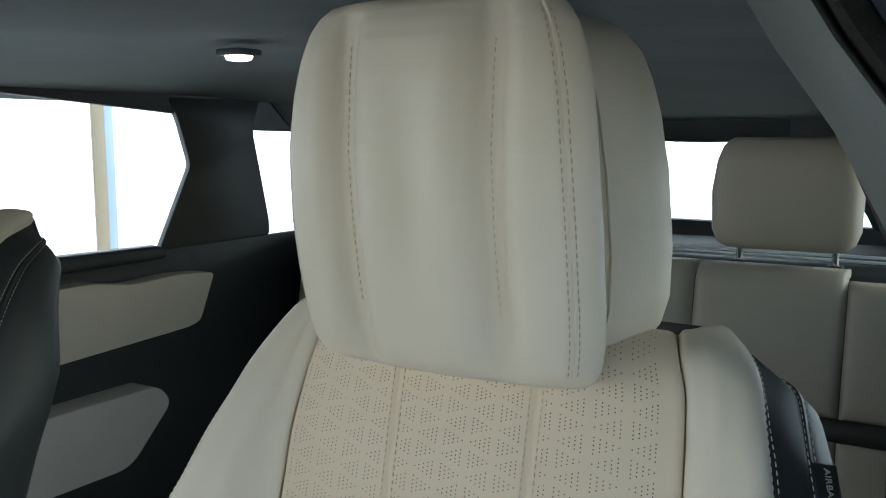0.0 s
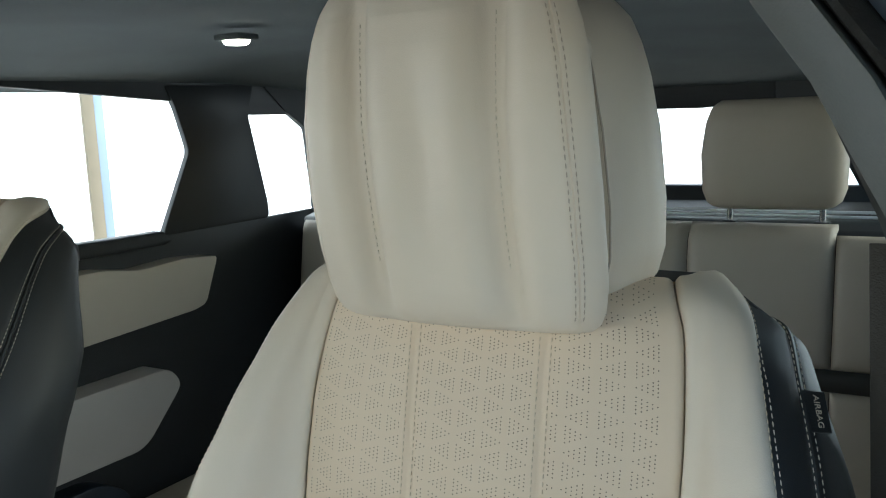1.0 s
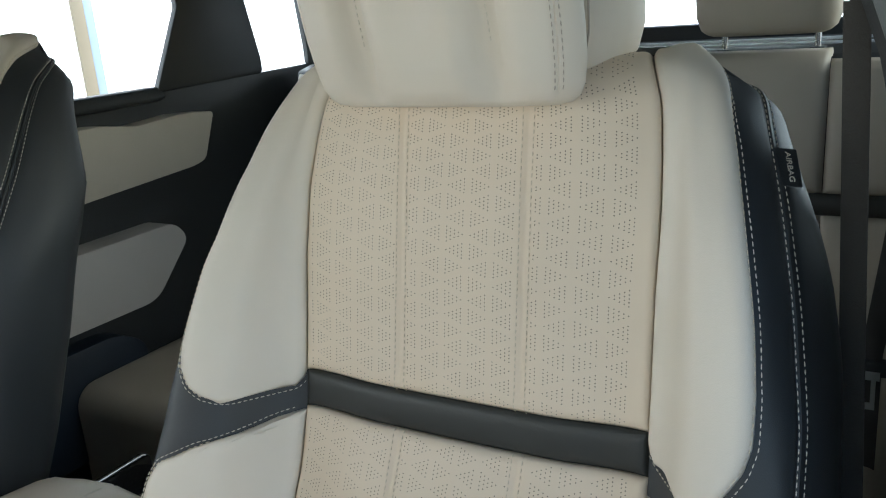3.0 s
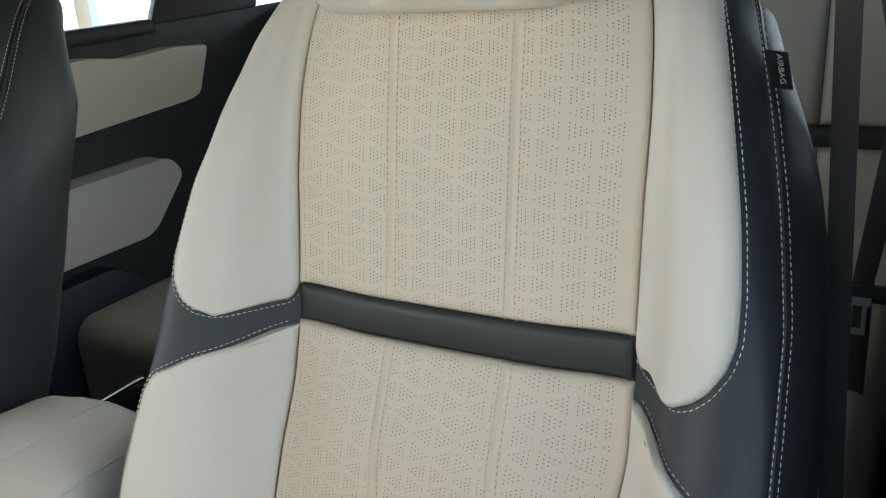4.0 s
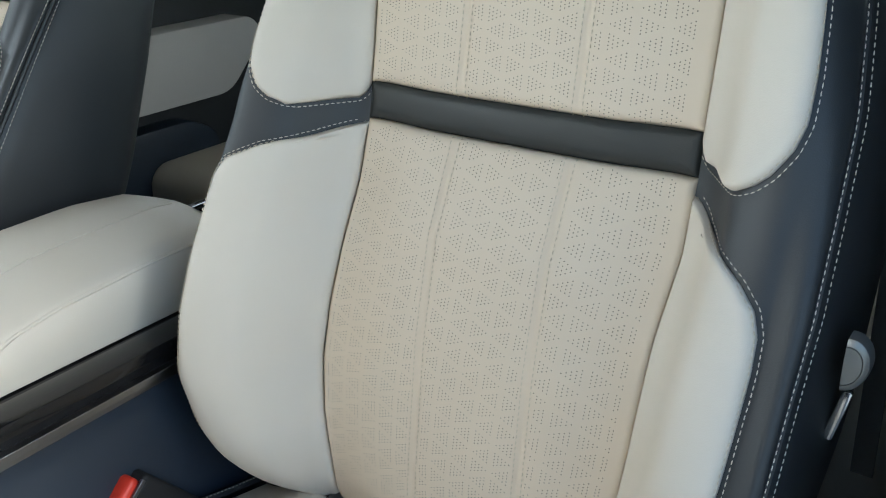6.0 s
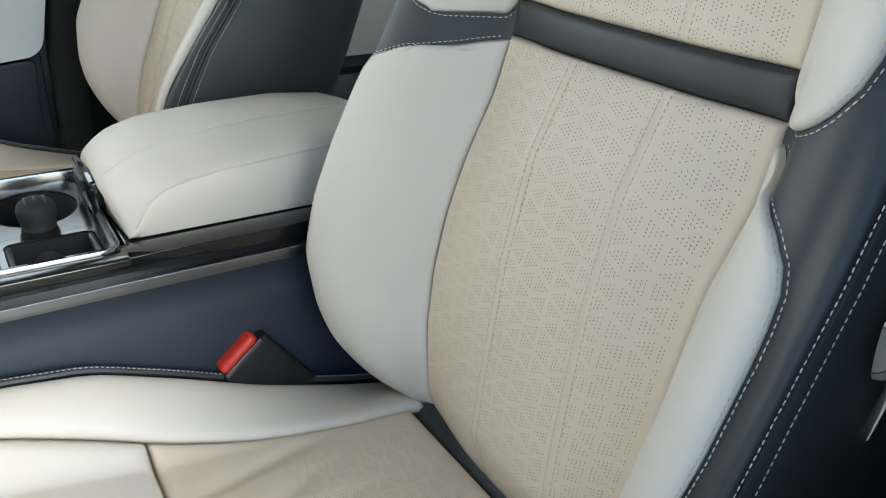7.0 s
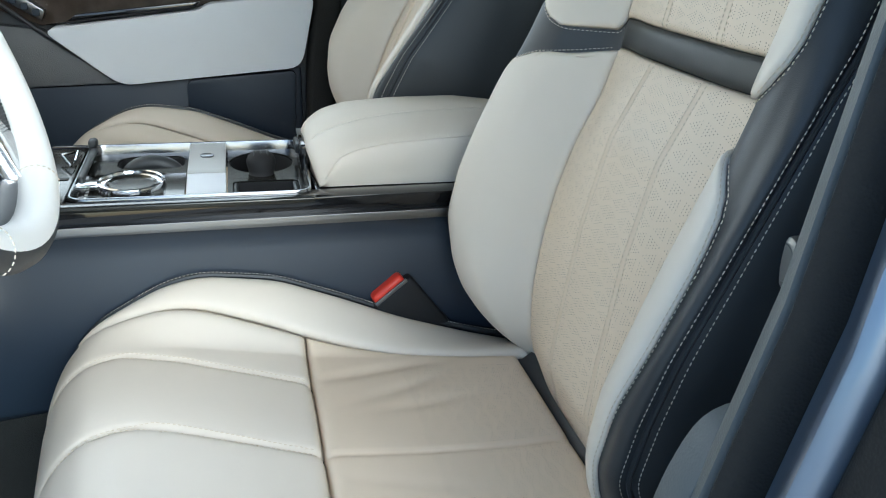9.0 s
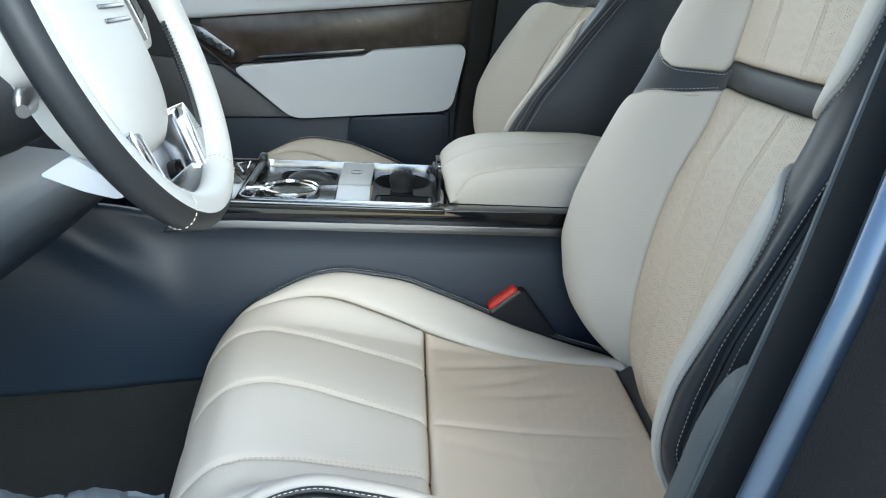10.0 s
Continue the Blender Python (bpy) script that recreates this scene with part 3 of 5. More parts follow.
def build_cushion(seat):
    ys = np.linspace(-0.292, 0.30, 80)
    xs = np.linspace(-0.25, 0.25, 61)
    P = cushion_point(xs[None], ys[:, None])
    # body under the leather: sides drop to the frame
    rings = []
    for i, y in enumerate(ys):
        top = [tuple(p - np.array([0, 0, 0.003])) for p in P[i]]
        x0, zt = 0.25, top[0][2]
        zb = 0.56
        ring = top + [(x0 + 0.006, y, zt - 0.012), (x0 + 0.008, y, zt * 0.6 + zb * 0.4), (x0, y, zb), (-x0, y, zb), (-x0 - 0.008, y, zt * 0.6 + zb * 0.4), (-x0 - 0.006, y, zt - 0.012)]
        rings.append(ring)
    loft("cushion_body", rings, DARK, seat, "ebony leather cushion sides", sharp=60)

    def panel(name, x0, x1, y0, y1, mat, height, edge, nu, nv, label, flutes=(), depth=0.005, width=0.009):
        y = np.linspace(y0, y1, nv)
        l, r = x0(y), x1(y)
        s = np.linspace(0, 1, nu)
        X = l[:, None] * (1 - s) + r[:, None] * s
        Q, N = puffed(cushion_point(X, np.repeat(y[:, None], nu, 1)), height, edge)
        for g in flutes:
            gx = g(Q[..., 1])
            dip = np.exp(-((Q[..., 0] - gx) / 0.003) ** 2) * 0.6 + np.exp(-np.abs(Q[..., 0] - gx) / width) * 0.4
            Q = Q - N * (depth * dip)[..., None]
        if name == "cushion_insert":
            # soft creases where the leather has been sat on
            for cx, cy, turn, size, deep in ((-0.135, 0.045, 0.35, 0.05, 0.0035), (-0.10, 0.075, 0.5, 0.05, 0.003), (-0.07, 0.10, 0.25, 0.045, 0.0025), (-0.15, 0.10, 0.2, 0.04, 0.002), (0.06, 0.05, -0.2, 0.05, 0.0015)):
                a = (Q[..., 0] - cx) * math.cos(turn) + (Q[..., 1] - cy) * math.sin(turn)
                b = -(Q[..., 0] - cx) * math.sin(turn) + (Q[..., 1] - cy) * math.cos(turn)
                Q = Q - N * (deep * np.exp(-(a / 0.009) ** 2 - (b / size) ** 2))[..., None]
        sheet(name, Q, mat, seat, label)
        return Q
    inner = lambda s: (lambda y: s * np.interp(y, [-0.285, -0.014, 0.06, 0.24], [0.235, 0.196, 0.185, 0.155]))
    outer = lambda s: (lambda y: s * (0.247 + 0 * y))
    lines = [lambda y: -0.112 - 0.24 * np.clip(-0.014 - y, 0, 0.19), lambda y: np.interp(y, [-0.29, -0.22, -0.17, -0.014, 0.2], [-0.010, -0.016, -0.020, 0.014, 0.012]), lambda y: 0.116 + 0.10 * np.clip(-0.014 - y, 0, 1)]
    thigh = panel("thigh_panel", inner(-1), inner(1), -0.2915, -0.0129, LEATHER, 0.010, 0.004, 120, 60, "cream leather thigh support with stitched flutes", lines, 0.007, 0.012)
    ins = panel("cushion_insert", inner(-1), inner(1), -0.0131, 0.219, INSERT, 0.008, 0.003, 120, 60, "cream perforated leather cushion insert, lightly creased", [lines[1]], 0.004, 0.01)
    holes("perforation", ins[24:], seat, (0.012,), 0.03)
    tan, white = [], []
    for s in (-1, 1):
        a, b = (inner(s), outer(s)) if s > 0 else (outer(s), inner(s))
        panel("cushion_bolster", a, b, -0.255, 0.236, LEATHER, 0.008, 0.004, 30, 70, "smooth cream leather cushion bolster")
        y = np.linspace(-0.262, 0.26, 120)
        e = cushion_point(np.full_like(y, s * 0.2475), y)
        lift = np.array([s * 0.0022, 0, 0.0035]) if s > 0 else np.stack([-0.0036 + 0 * y, 0 * y, np.interp(y, [-0.26, -0.12, 0.1, 0.24], [0.0035, 0.0045, 0.007, 0.009])], -1)
        tube("cushion_piping", e + lift, 0.0024 if s > 0 else 0.0036, DARK, seat, n=8)
        white.append(e + lift + np.array([0.0018 if s > 0 else 0.0010, 0, 0.0017 if s > 0 else 0.0036]))
    N = normals(thigh)
    for g in lines:
        for d in (-0.004, 0.004):
            row = []
            for i in range(len(thigh)):
                gx = float(g(thigh[i, 0, 1])) + d
                row.append([np.interp(gx, thigh[i, :, 0], thigh[i, :, k]) + (0.0008 if k == 2 else 0) for k in range(3)])
            tan.append(row[4:-1])
    stitches("cushion_white_stitching", white, THREAD, seat, 0.0031, 0.0013, 0.0004, label="pale contrast stitching")
    stitches("cushion_stitching", tan, THREADTAN, seat, 0.003, 0.0017, 0.0004, label="tonal stitching")
    box("seat_base", (-0.22, -0.20, 0.42), (0.22, 0.30, 0.57), PLASTIC, seat, "dark plastic seat base", bevel=0.015)
    # dark wedge standing in for the shade where backrest and cushion meet
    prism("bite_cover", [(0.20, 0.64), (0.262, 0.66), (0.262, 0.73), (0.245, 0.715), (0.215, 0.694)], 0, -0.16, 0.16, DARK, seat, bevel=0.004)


def build_front_seat():
    seat = thing("front_seat", "cream and ebony leather front seat with perforated inserts and headrest", "car seat", "front seats")
    build_backrest(seat)
    build_headrest(seat)
    build_cushion(seat)
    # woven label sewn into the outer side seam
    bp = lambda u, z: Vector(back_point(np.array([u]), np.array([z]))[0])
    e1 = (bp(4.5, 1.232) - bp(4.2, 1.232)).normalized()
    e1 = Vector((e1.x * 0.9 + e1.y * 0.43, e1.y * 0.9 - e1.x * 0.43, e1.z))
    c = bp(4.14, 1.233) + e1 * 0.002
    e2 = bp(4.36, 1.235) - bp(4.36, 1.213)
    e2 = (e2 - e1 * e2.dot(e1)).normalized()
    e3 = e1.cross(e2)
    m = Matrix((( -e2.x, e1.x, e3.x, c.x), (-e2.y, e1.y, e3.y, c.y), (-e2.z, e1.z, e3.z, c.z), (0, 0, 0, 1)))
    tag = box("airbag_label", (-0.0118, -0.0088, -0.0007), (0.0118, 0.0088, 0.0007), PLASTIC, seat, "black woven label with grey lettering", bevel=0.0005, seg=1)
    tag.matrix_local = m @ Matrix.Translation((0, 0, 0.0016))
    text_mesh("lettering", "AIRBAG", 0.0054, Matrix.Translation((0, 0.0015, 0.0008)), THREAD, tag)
    return seat


driver_seat = build_front_seat()
passenger_seat = copy_thing(driver_seat, pose(-0.70, -0.0905, 0.080))
tagged(passenger_seat, "cream and ebony leather passenger seat, slightly reclined, beyond the console")
pivot = Matrix.Translation((0, 0.24, 0.70))
for ob in list(passenger_seat.children):
    if ob.name.startswith(("headrest", "shell_piping", "flute")):
        ob.matrix_basis = Matrix.Translation((-0.05, -0.035, -0.035)) @ ob.matrix_basis
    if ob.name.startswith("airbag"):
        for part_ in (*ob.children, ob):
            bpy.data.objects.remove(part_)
    elif ob.name.startswith(("cushion", "thigh", "seat_base", "bite")):
        ob.matrix_basis = Matrix.Translation((-0.03, -0.02, -0.045)) @ ob.matrix_basis
    else:
        ob.matrix_basis = pivot @ pose(0, 0, 0, -11.9) @ pivot.inverted() @ ob.matrix_basis


# ---- setting ----
ground = mesh_object("ground", [(-60, -60, 0), (60, -60, 0), (60, 60, 0), (-60, 60, 0)], [(0, 1, 2, 3)], CONCRETE)
tagged(ground, "pale concrete ground under and round the car", "ground", kind="structure")
# two emissive walls stand in for the daylight outside
for name, lo, hi, label in (("backdrop_west", (-3.3, -6, 0), (-3.1, 7, 4.2), "white backdrop outside the far windows, glowing in place of daylight"), ("backdrop_north", (-3.1, 6.0, 0), (6, 6.2, 4.2), "white backdrop behind the car, glowing in place of daylight")):
    tagged(box(name, lo, hi, WALLGLOW, bevel=0), label, "backdrop", kind="structure")
post = thing("wall_post", "tan and pale blue upright post against the white wall", "post", at=(-2.9, 2.335, 0))
box("tan_face", (0.035, -0.121, 0), (0.05, -0.062, 4.1), POSTTAN, post, bevel=0.004)
box("blue_face", (0.035, -0.060, 0), (0.045, -0.014, 4.1), POSTBLUE, post, "pale blue strip", bevel=0.004)

floor = box("floor", (-1.06, -1.1, 0.36), (0.46, 2.0, 0.42), CARPET, bevel=0.01)
tagged(floor, "dark carpeted car floor", "floor", kind="structure")
# headliner: a shallow dome that drops at its sides
xs, ys = np.linspace(-1.12, 0.36, 24), np.linspace(-0.72, 2.08, 30)
dome = []
for y in ys:
    for x in xs:
        a = abs(x + 0.38) / 0.74
        dome.append((x, y, 1.525 - 0.055 * max(0, a - 0.45) ** 1.6 / 0.55 ** 1.6 - 0.10 * max(0, (y - 1.1) / 0.98) ** 1.7))
top = [(x, y, z + 0.03) for x, y, z in dome]
n = len(xs)
ff = grid_faces(n, len(ys))
faces = ff + [tuple(len(dome) + k for k in f[::-1]) for f in ff]
ceiling = mesh_object("ceiling", dome + top, faces, HEADLINER)
tagged(ceiling, "dark fabric headliner", "ceiling", kind="structure")


def joined(name, pieces, label, category):
    """Several prisms as one mesh."""
    bm = bmesh.new()
    mat = pieces[0].data.materials[0]
    for ob in pieces:
        bm.from_mesh(ob.data)
        bpy.data.objects.remove(ob)
    return tagged(from_bm(name, bm, mat), label, category, kind="structure")


X0, X1 = -1.058, -1.045
side = [
    prism("p", [(-1.1, 0.36), (2.0, 0.36), (2.0, 1.205), (-1.1, 1.19)], 0, X0, X1, PLASTIC, bevel=0.004),
    prism("p", [(-0.75, 1.50), (0.71, 1.475), (1.05, 1.45), (1.25, 1.42), (1.9, 1.41), (1.9, 1.54), (-0.75, 1.54)], 0, X0, X1, PLASTIC, bevel=0.004),
    prism("p", rounded([(0.995, 1.20), (1.078, 1.354), (1.052, 1.44), (1.03, 1.48), (1.27, 1.48), (1.247, 1.42), (1.29, 1.23), (1.29, 1.20)], 0.012), 0, X0 + 0.003, X1 + 0.003, PLASTIC, bevel=0.003),
    prism("p", rounded([(1.445, 1.20), (1.445, 1.24), (1.43, 1.385), (1.36, 1.43), (1.30, 1.48), (2.0, 1.48), (2.0, 1.20)], 0.01), 0, X0 + 0.004, X1 + 0.004, PLASTIC, bevel=0.003),
    prism("p", [(0.10, 1.19), (0.02, 1.50), (0.16, 1.50), (0.24, 1.19)], 0, X0 + 0.003, X1 + 0.003, PLASTIC, bevel=0.006),
]
joined("wall_passenger", side, "dark plastic pillars and sill of the passenger side", "car side")
rear = [
    prism("p", [(-1.1, 0.36), (0.34, 0.36), (0.34, 1.212), (-1.1, 1.212)], 1, 1.96, 2.0, PLASTIC, bevel=0.006),
    prism("p", [(-1.1, 1.20), (-0.81, 1.20), (-0.68, 1.40), (-0.64, 1.53), (-1.1, 1.53)], 1, 1.96, 2.0, PLASTIC, bevel=0.006),
    prism("p", rounded([(0.34, 1.20), (0.055, 1.20), (0.03, 1.25), (-0.06, 1.37), (-0.13, 1.402), (-0.13, 1.53), (0.34, 1.53)], 0.02), 1, 1.96, 2.0, PLASTIC, bevel=0.006),
    prism("p", [(-0.70, 1.40), (-0.30, 1.392), (-0.12, 1.40), (-0.12, 1.53), (-0.70, 1.53)], 1, 1.96, 2.0, PLASTIC, bevel=0.006),
]
joined("wall_rear", rear, "dark plastic tailgate trim round the rear window", "car side")

# driver's side: door pillar, from its inner trim to the painted body
LEVELS = [(0.36, .285, .50), (0.8, .285, .50), (1.0, .277, .50), (1.18, .26, .47), (1.29, .236, .44), (1.34, .218, .42), (1.41, .193, .38), (1.45, .172, .35), (1.53, .13, .30)]


def pillar_part(name, plan, mat, label):
    """plan: for each level the outline of the section."""
    ob = loft(name, [[(x, y, z) for x, y in plan(z, xi, xo)] for z, xi, xo in LEVELS], mat, sharp=35)
    return tagged(ob, label, "car pillar", kind="structure")


def front_line(z):
    return float(np.interp(z, [0.36, 0.70, 0.86, 0.92, 0.97, 1.0, 1.06, 1.1, 1.5], [0.06, 0.10, 0.142, 0.155, 0.169, 0.182, 0.204, 0.217, 0.33]))


pillar_part("pillar_trim", lambda z, xi, xo: [(xi, 0.42), (xi + 0.006, 0.37), (xo - 0.186, front_line(z) + 0.05), (xo - 0.180, front_line(z) + 0.017), (xo - 0.165, front_line(z) + 0.004), (xo - 0.16, front_line(z) + 0.012), (xo - 0.16, 0.44), (xi + 0.03, 0.44)], PILLAR, "dark plastic inner trim of the door pillar")
pillar_part("pillar_seal", lambda z, xi, xo: [(xo - 0.1495, front_line(z) + 0.01), (xo - 0.147, front_line(z) - 0.006), (xo - 0.142, front_line(z) - 0.010), (xo - 0.136, front_line(z) - 0.005), (xo - 0.132, front_line(z) + 0.01), (xo - 0.132, front_line(z) + 0.05), (xo - 0.1495, front_line(z) + 0.05)], RUBBER, "black rubber door seal")
pillar_part("pillar_edge", lambda z, xi, xo: [(xo - 0.183, front_line(z) + 0.020), (xo - 0.182, front_line(z) + 0.014), (xo - 0.179, front_line(z) + 0.0115), (xo - 0.168, front_line(z) + 0.001), (xo - 0.163, front_line(z) - 0.002), (xo - 0.153, front_line(z) - 0.006), (xo - 0.151, front_line(z) - 0.003), (xo - 0.150, front_line(z) + 0.020)], GREYPLASTIC, "grey plastic edge of the door pillar trim")
pillar_part("pillar_body", lambda z, xi, xo: [(xo - 0.131, front_line(z) + 0.012), (xo - 0.124, front_line(z) + 0.010), (xo - 0.116, front_line(z) + 0.006), (xo - 0.109, front_line(z) - 0.003), (xo - 0.104, front_line(z) - 0.008), (xo - 0.099, front_line(z) - 0.0095), (xo - 0.095, front_line(z) - 0.008), (xo - 0.092, front_line(z) - 0.004), (xo - 0.0905, front_line(z) + 0.002), (xo - 0.090, front_line(z) + 0.03), (xo - 0.090, 0.44), (xo - 0.131, 0.44)], BODY, "blue grey painted door pillar in the opening")
pillar_part("outer_seal", lambda z, xi, xo: [(xo - 0.0895, front_line(z) + 0.06), (xo - 0.089, front_line(z) + 0.004), (xo - 0.080, front_line(z) - 0.001), (xo - 0.058, front_line(z) - 0.001), (xo - 0.040, front_line(z) + 0.006), (xo - 0.022, front_line(z) + 0.018), (xo - 0.006, front_line(z) + 0.024), (xo + 0.004, front_line(z) + 0.04), (xo + 0.004, 0.44), (xo - 0.0895, 0.44)], RUBBER, "black rubber seal and edge of the rear door")
grey = prism("pillar_foot", rounded([(0.165, 0.925), (0.145, 0.885), (0.135, 0.84), (0.09, 0.70), (0.05, 0.45), (0.25, 0.45), (0.25, 0.93)], 0.02), 0, 0.31, 0.337, GREYPLASTIC, bevel=0.006)
tagged(grey, "grey plastic foot of the door pillar trim", "car trim", kind="structure")
sill = prism("sill", [(0.26, 0.36), (0.26, 0.46), (0.30, 0.50), (0.46, 0.48), (0.52, 0.42), (0.52, 0.30)], 1, -0.75, 0.20, PLASTIC, bevel=0.01)
tagged(sill, "dark plastic door sill", "car sill", kind="structure")
dside = [
    prism("p", [(0.44, 0.36), (2.0, 0.36), (2.0, 1.19), (0.44, 1.17)], 0, 0.29, 0.33, PLASTIC, bevel=0.006),
    prism("p", [(0.44, 1.44), (1.9, 1.42), (1.9, 1.54), (0.44, 1.54)], 0, 0.29, 0.33, PLASTIC, bevel=0.006),
    prism("p", [(1.05, 1.17), (1.12, 1.36), (1.10, 1.47), (1.24, 1.47), (1.28, 1.17)], 0, 0.29, 0.33, PLASTIC, bevel=0.006),
]
joined("wall_driver", dside, "dark plastic rear door on the driver's side", "car side")

# tinted glass of the rear side window
TINT = bpy.data.materials.new("tinted_glass")
TINT.use_nodes = True
tn, tl = TINT.node_tree.nodes, TINT.node_tree.links
tn.remove(tn["Principled BSDF"])
clear, shine, blend = tn.new("ShaderNodeBsdfTransparent"), tn.new("ShaderNodeBsdfGlossy"), tn.new("ShaderNodeMixShader")
clear.inputs["Color"].default_value = (0.85, 0.87, 0.86, 1)
shine.inputs["Roughness"].default_value = 0.02
blend.inputs[0].default_value = 0.05
tl.new(clear.outputs[0], blend.inputs[1])
tl.new(shine.outputs[0], blend.inputs[2])
tl.new(blend.outputs[0], tn["Material Output"].inputs[0])
window_1 = box("window_1", (0.305, 0.43, 1.16), (0.309, 1.95, 1.46), TINT, bevel=0)
tagged(window_1, "tinted glass of the rear side window", "window", kind="structure")

# ---- rear bench ----
bench = thing("rear_bench", "taupe leather rear bench with an ebony band", "car seat")
box("bench_cushion", (-1.03, 0.665, 0.48), (0.24, 1.26, 0.742), TAUPE, bench, "taupe leather bench cushion", bevel=0.045, seg=6)


def bench_panel(name, x0, x1, z0, z1, mat, label="", puff=0.009, edge=0.008):
    z = np.linspace(z0, z1, 24)
    x = np.linspace(x0, x1, 24)
    P = np.stack([np.broadcast_to(x[None], (24, 24)), np.broadcast_to((1.245 + 0.17 * (z - 0.70) + 0.05 * np.clip((z - 1.17) / 0.05, 0, 1) ** 2)[:, None], (24, 24)), np.broadcast_to(z[:, None], (24, 24))], -1)
    Q, _ = puffed(P, puff, edge)
    return sheet(name, Q, mat, bench, label, 0.02)


prism("bench_back", [(1.262, 0.66), (1.42, 0.66), (1.46, 1.19), (1.43, 1.205), (1.40, 1.205), (1.352, 1.195)], 0, -1.0, 0.26, DARK, bench, "dark bench back", bevel=0.006)
for x0, x1 in ((-0.98, -0.9005), (-0.8995, -0.6705), (-0.6695, -0.1455), (-0.1445, 0.0845), (0.0855, 0.252)):
    bench_panel("upper_panel", x0, x1, 0.985, 1.205 if x1 - x0 > 0.1 and x1 < 0.2 else 1.19, TAUPE, "taupe leather panel")
    bench_panel("lower_panel", x0, x1, 0.70, 0.952, TAUPE, "taupe leather panel")
bench_panel("bench_band", -0.985, 0.255, 0.951, 0.986, BAND, "ebony leather band", 0.008, 0.006)
for cx in (-0.015, -0.765):
    hr = thing("rear_headrest", "taupe leather rear headrest on two chrome posts", "headrest", "rear headrests", at=(cx, 1.36, 1.32))
    rings = []
    for z_, w_, g in ((-.090, .085, .025), (-.087, .094, .017), (-.080, .103, .009), (-.06, .110, .003), (0, .112, 0), (.05, .104, 0), (.072, .096, .006), (.080, .089, .013), (.086, .08, .022)):
        rings.append([(w_ * math.copysign(abs(math.cos(a)) ** 0.45, math.cos(a)), (0.05 - g) * math.copysign(abs(math.sin(a)) ** 0.5, math.sin(a)), z_) for a in np.linspace(0, 2 * math.pi, 48, endpoint=False)])
    loft("pad", rings, TAUPE, hr, sharp=60)
    for s in (-1, 1):
        tube("post", [(s * 0.073, 0.02, -0.13), (s * 0.073, 0.02, -0.07)], 0.0055, CHROME, hr, "chrome post", n=14)
        box("post_collar", (s * 0.073 - 0.012, 0.008, -0.122), (s * 0.073 + 0.012, 0.032, -0.114), PLASTIC, hr, bevel=0.003)
blind = thing("cargo_blind", "dark cargo blind with bright front rails behind the bench", "cargo blind")
box("cover", (-1.0, 1.47, 1.165), (0.26, 1.93, 1.18), WELL, blind, bevel=0.004)
for z, y in ((1.212, 1.46), (1.205, 1.45)):
    tube("rail", [(-1.0, y, z), (0.26, y, z)], 0.0026, SOFTWHITE, blind, "bright metal rail", n=8)

SLIDER = material("pale_grey_slider", (0.42, 0.43, 0.42), 0.35, vary=0.04)
# rear belt with its tongue
belt = thing("rear_seat_belt", "dark rear seat belt with a metal tongue", "seat belt")
prism("webbing", [(0.228, 1.20), (0.258, 1.20), (0.214, 0.89), (0.212, 0.70), (0.188, 0.70), (0.190, 0.89)], 1, 0.90, 0.9025, WEBBING, belt, bevel=0.0008)
box("tongue_grip", (0.184, 0.893, 0.864), (0.232, 0.909, 0.884), PLASTIC, belt, bevel=0.004)
bm = bmesh.new()
for lo, hi in (((0.196, 0.899, 0.822), (0.201, 0.902, 0.864)), ((0.211, 0.899, 0.822), (0.216, 0.902, 0.864)), ((0.196, 0.899, 0.818), (0.216, 0.902, 0.826)), ((0.192, 0.899, 0.856), (0.220, 0.902, 0.866))):
    g = bmesh.ops.create_cube(bm, size=1)
    for v in g["verts"]:
        v.co = Vector([(lo[k] + hi[k]) / 2 + v.co[k] * (hi[k] - lo[k]) for k in range(3)])
for v in bm.verts:
    v.co += Vector((-0.007, -0.010, 0.006))
from_bm("tongue", bm, SLIDER, belt, "slotted metal tongue")

CAP = material("satin_grey_cap", (0.26, 0.26, 0.25), 0.35, 0.5, vary=0.04)
# driver's belt: webbing down the pillar and the round anchor beside the seat
dbelt = thing("driver_seat_belt", "dark seat belt running down the door pillar", "seat belt")
prism("webbing", [(0.218, 1.32), (0.233, 1.32), (0.250, 0.80), (0.234, 0.80)], 1, 0.40, 0.4025, WEBBING, dbelt, bevel=0.0006)
ring_pts = [(0.0185 * math.cos(a), 0.0185 * math.sin(a)) for a in np.linspace(0, 2 * math.pi, 40, endpoint=False)]
rings = [[(0.2425 + max(r / 0.0185 * px, -0.001) * 0.68, y, 0.975 + r / 0.0185 * pz * 0.92 + px * 0.1) for px, pz in ring_pts] for r, y in ((0.0185, 0.258), (0.0185, 0.2505), (0.0178, 0.2482), (0.0155, 0.2468), (0.0136, 0.2464), (0.0132, 0.2474), (0.0126, 0.2462), (0.004, 0.2455))]
loft("anchor_cap", rings, CAP, dbelt, "half-round silver anchor cap", sharp=25)
prism("anchor_plate", rounded([(0.242, 0.950), (0.247, 0.950), (0.240, 0.915), (0.234, 0.915)], 0.002), 1, 0.262, 0.266, CHROME, dbelt, "thin bright metal plate", bevel=0.0005)

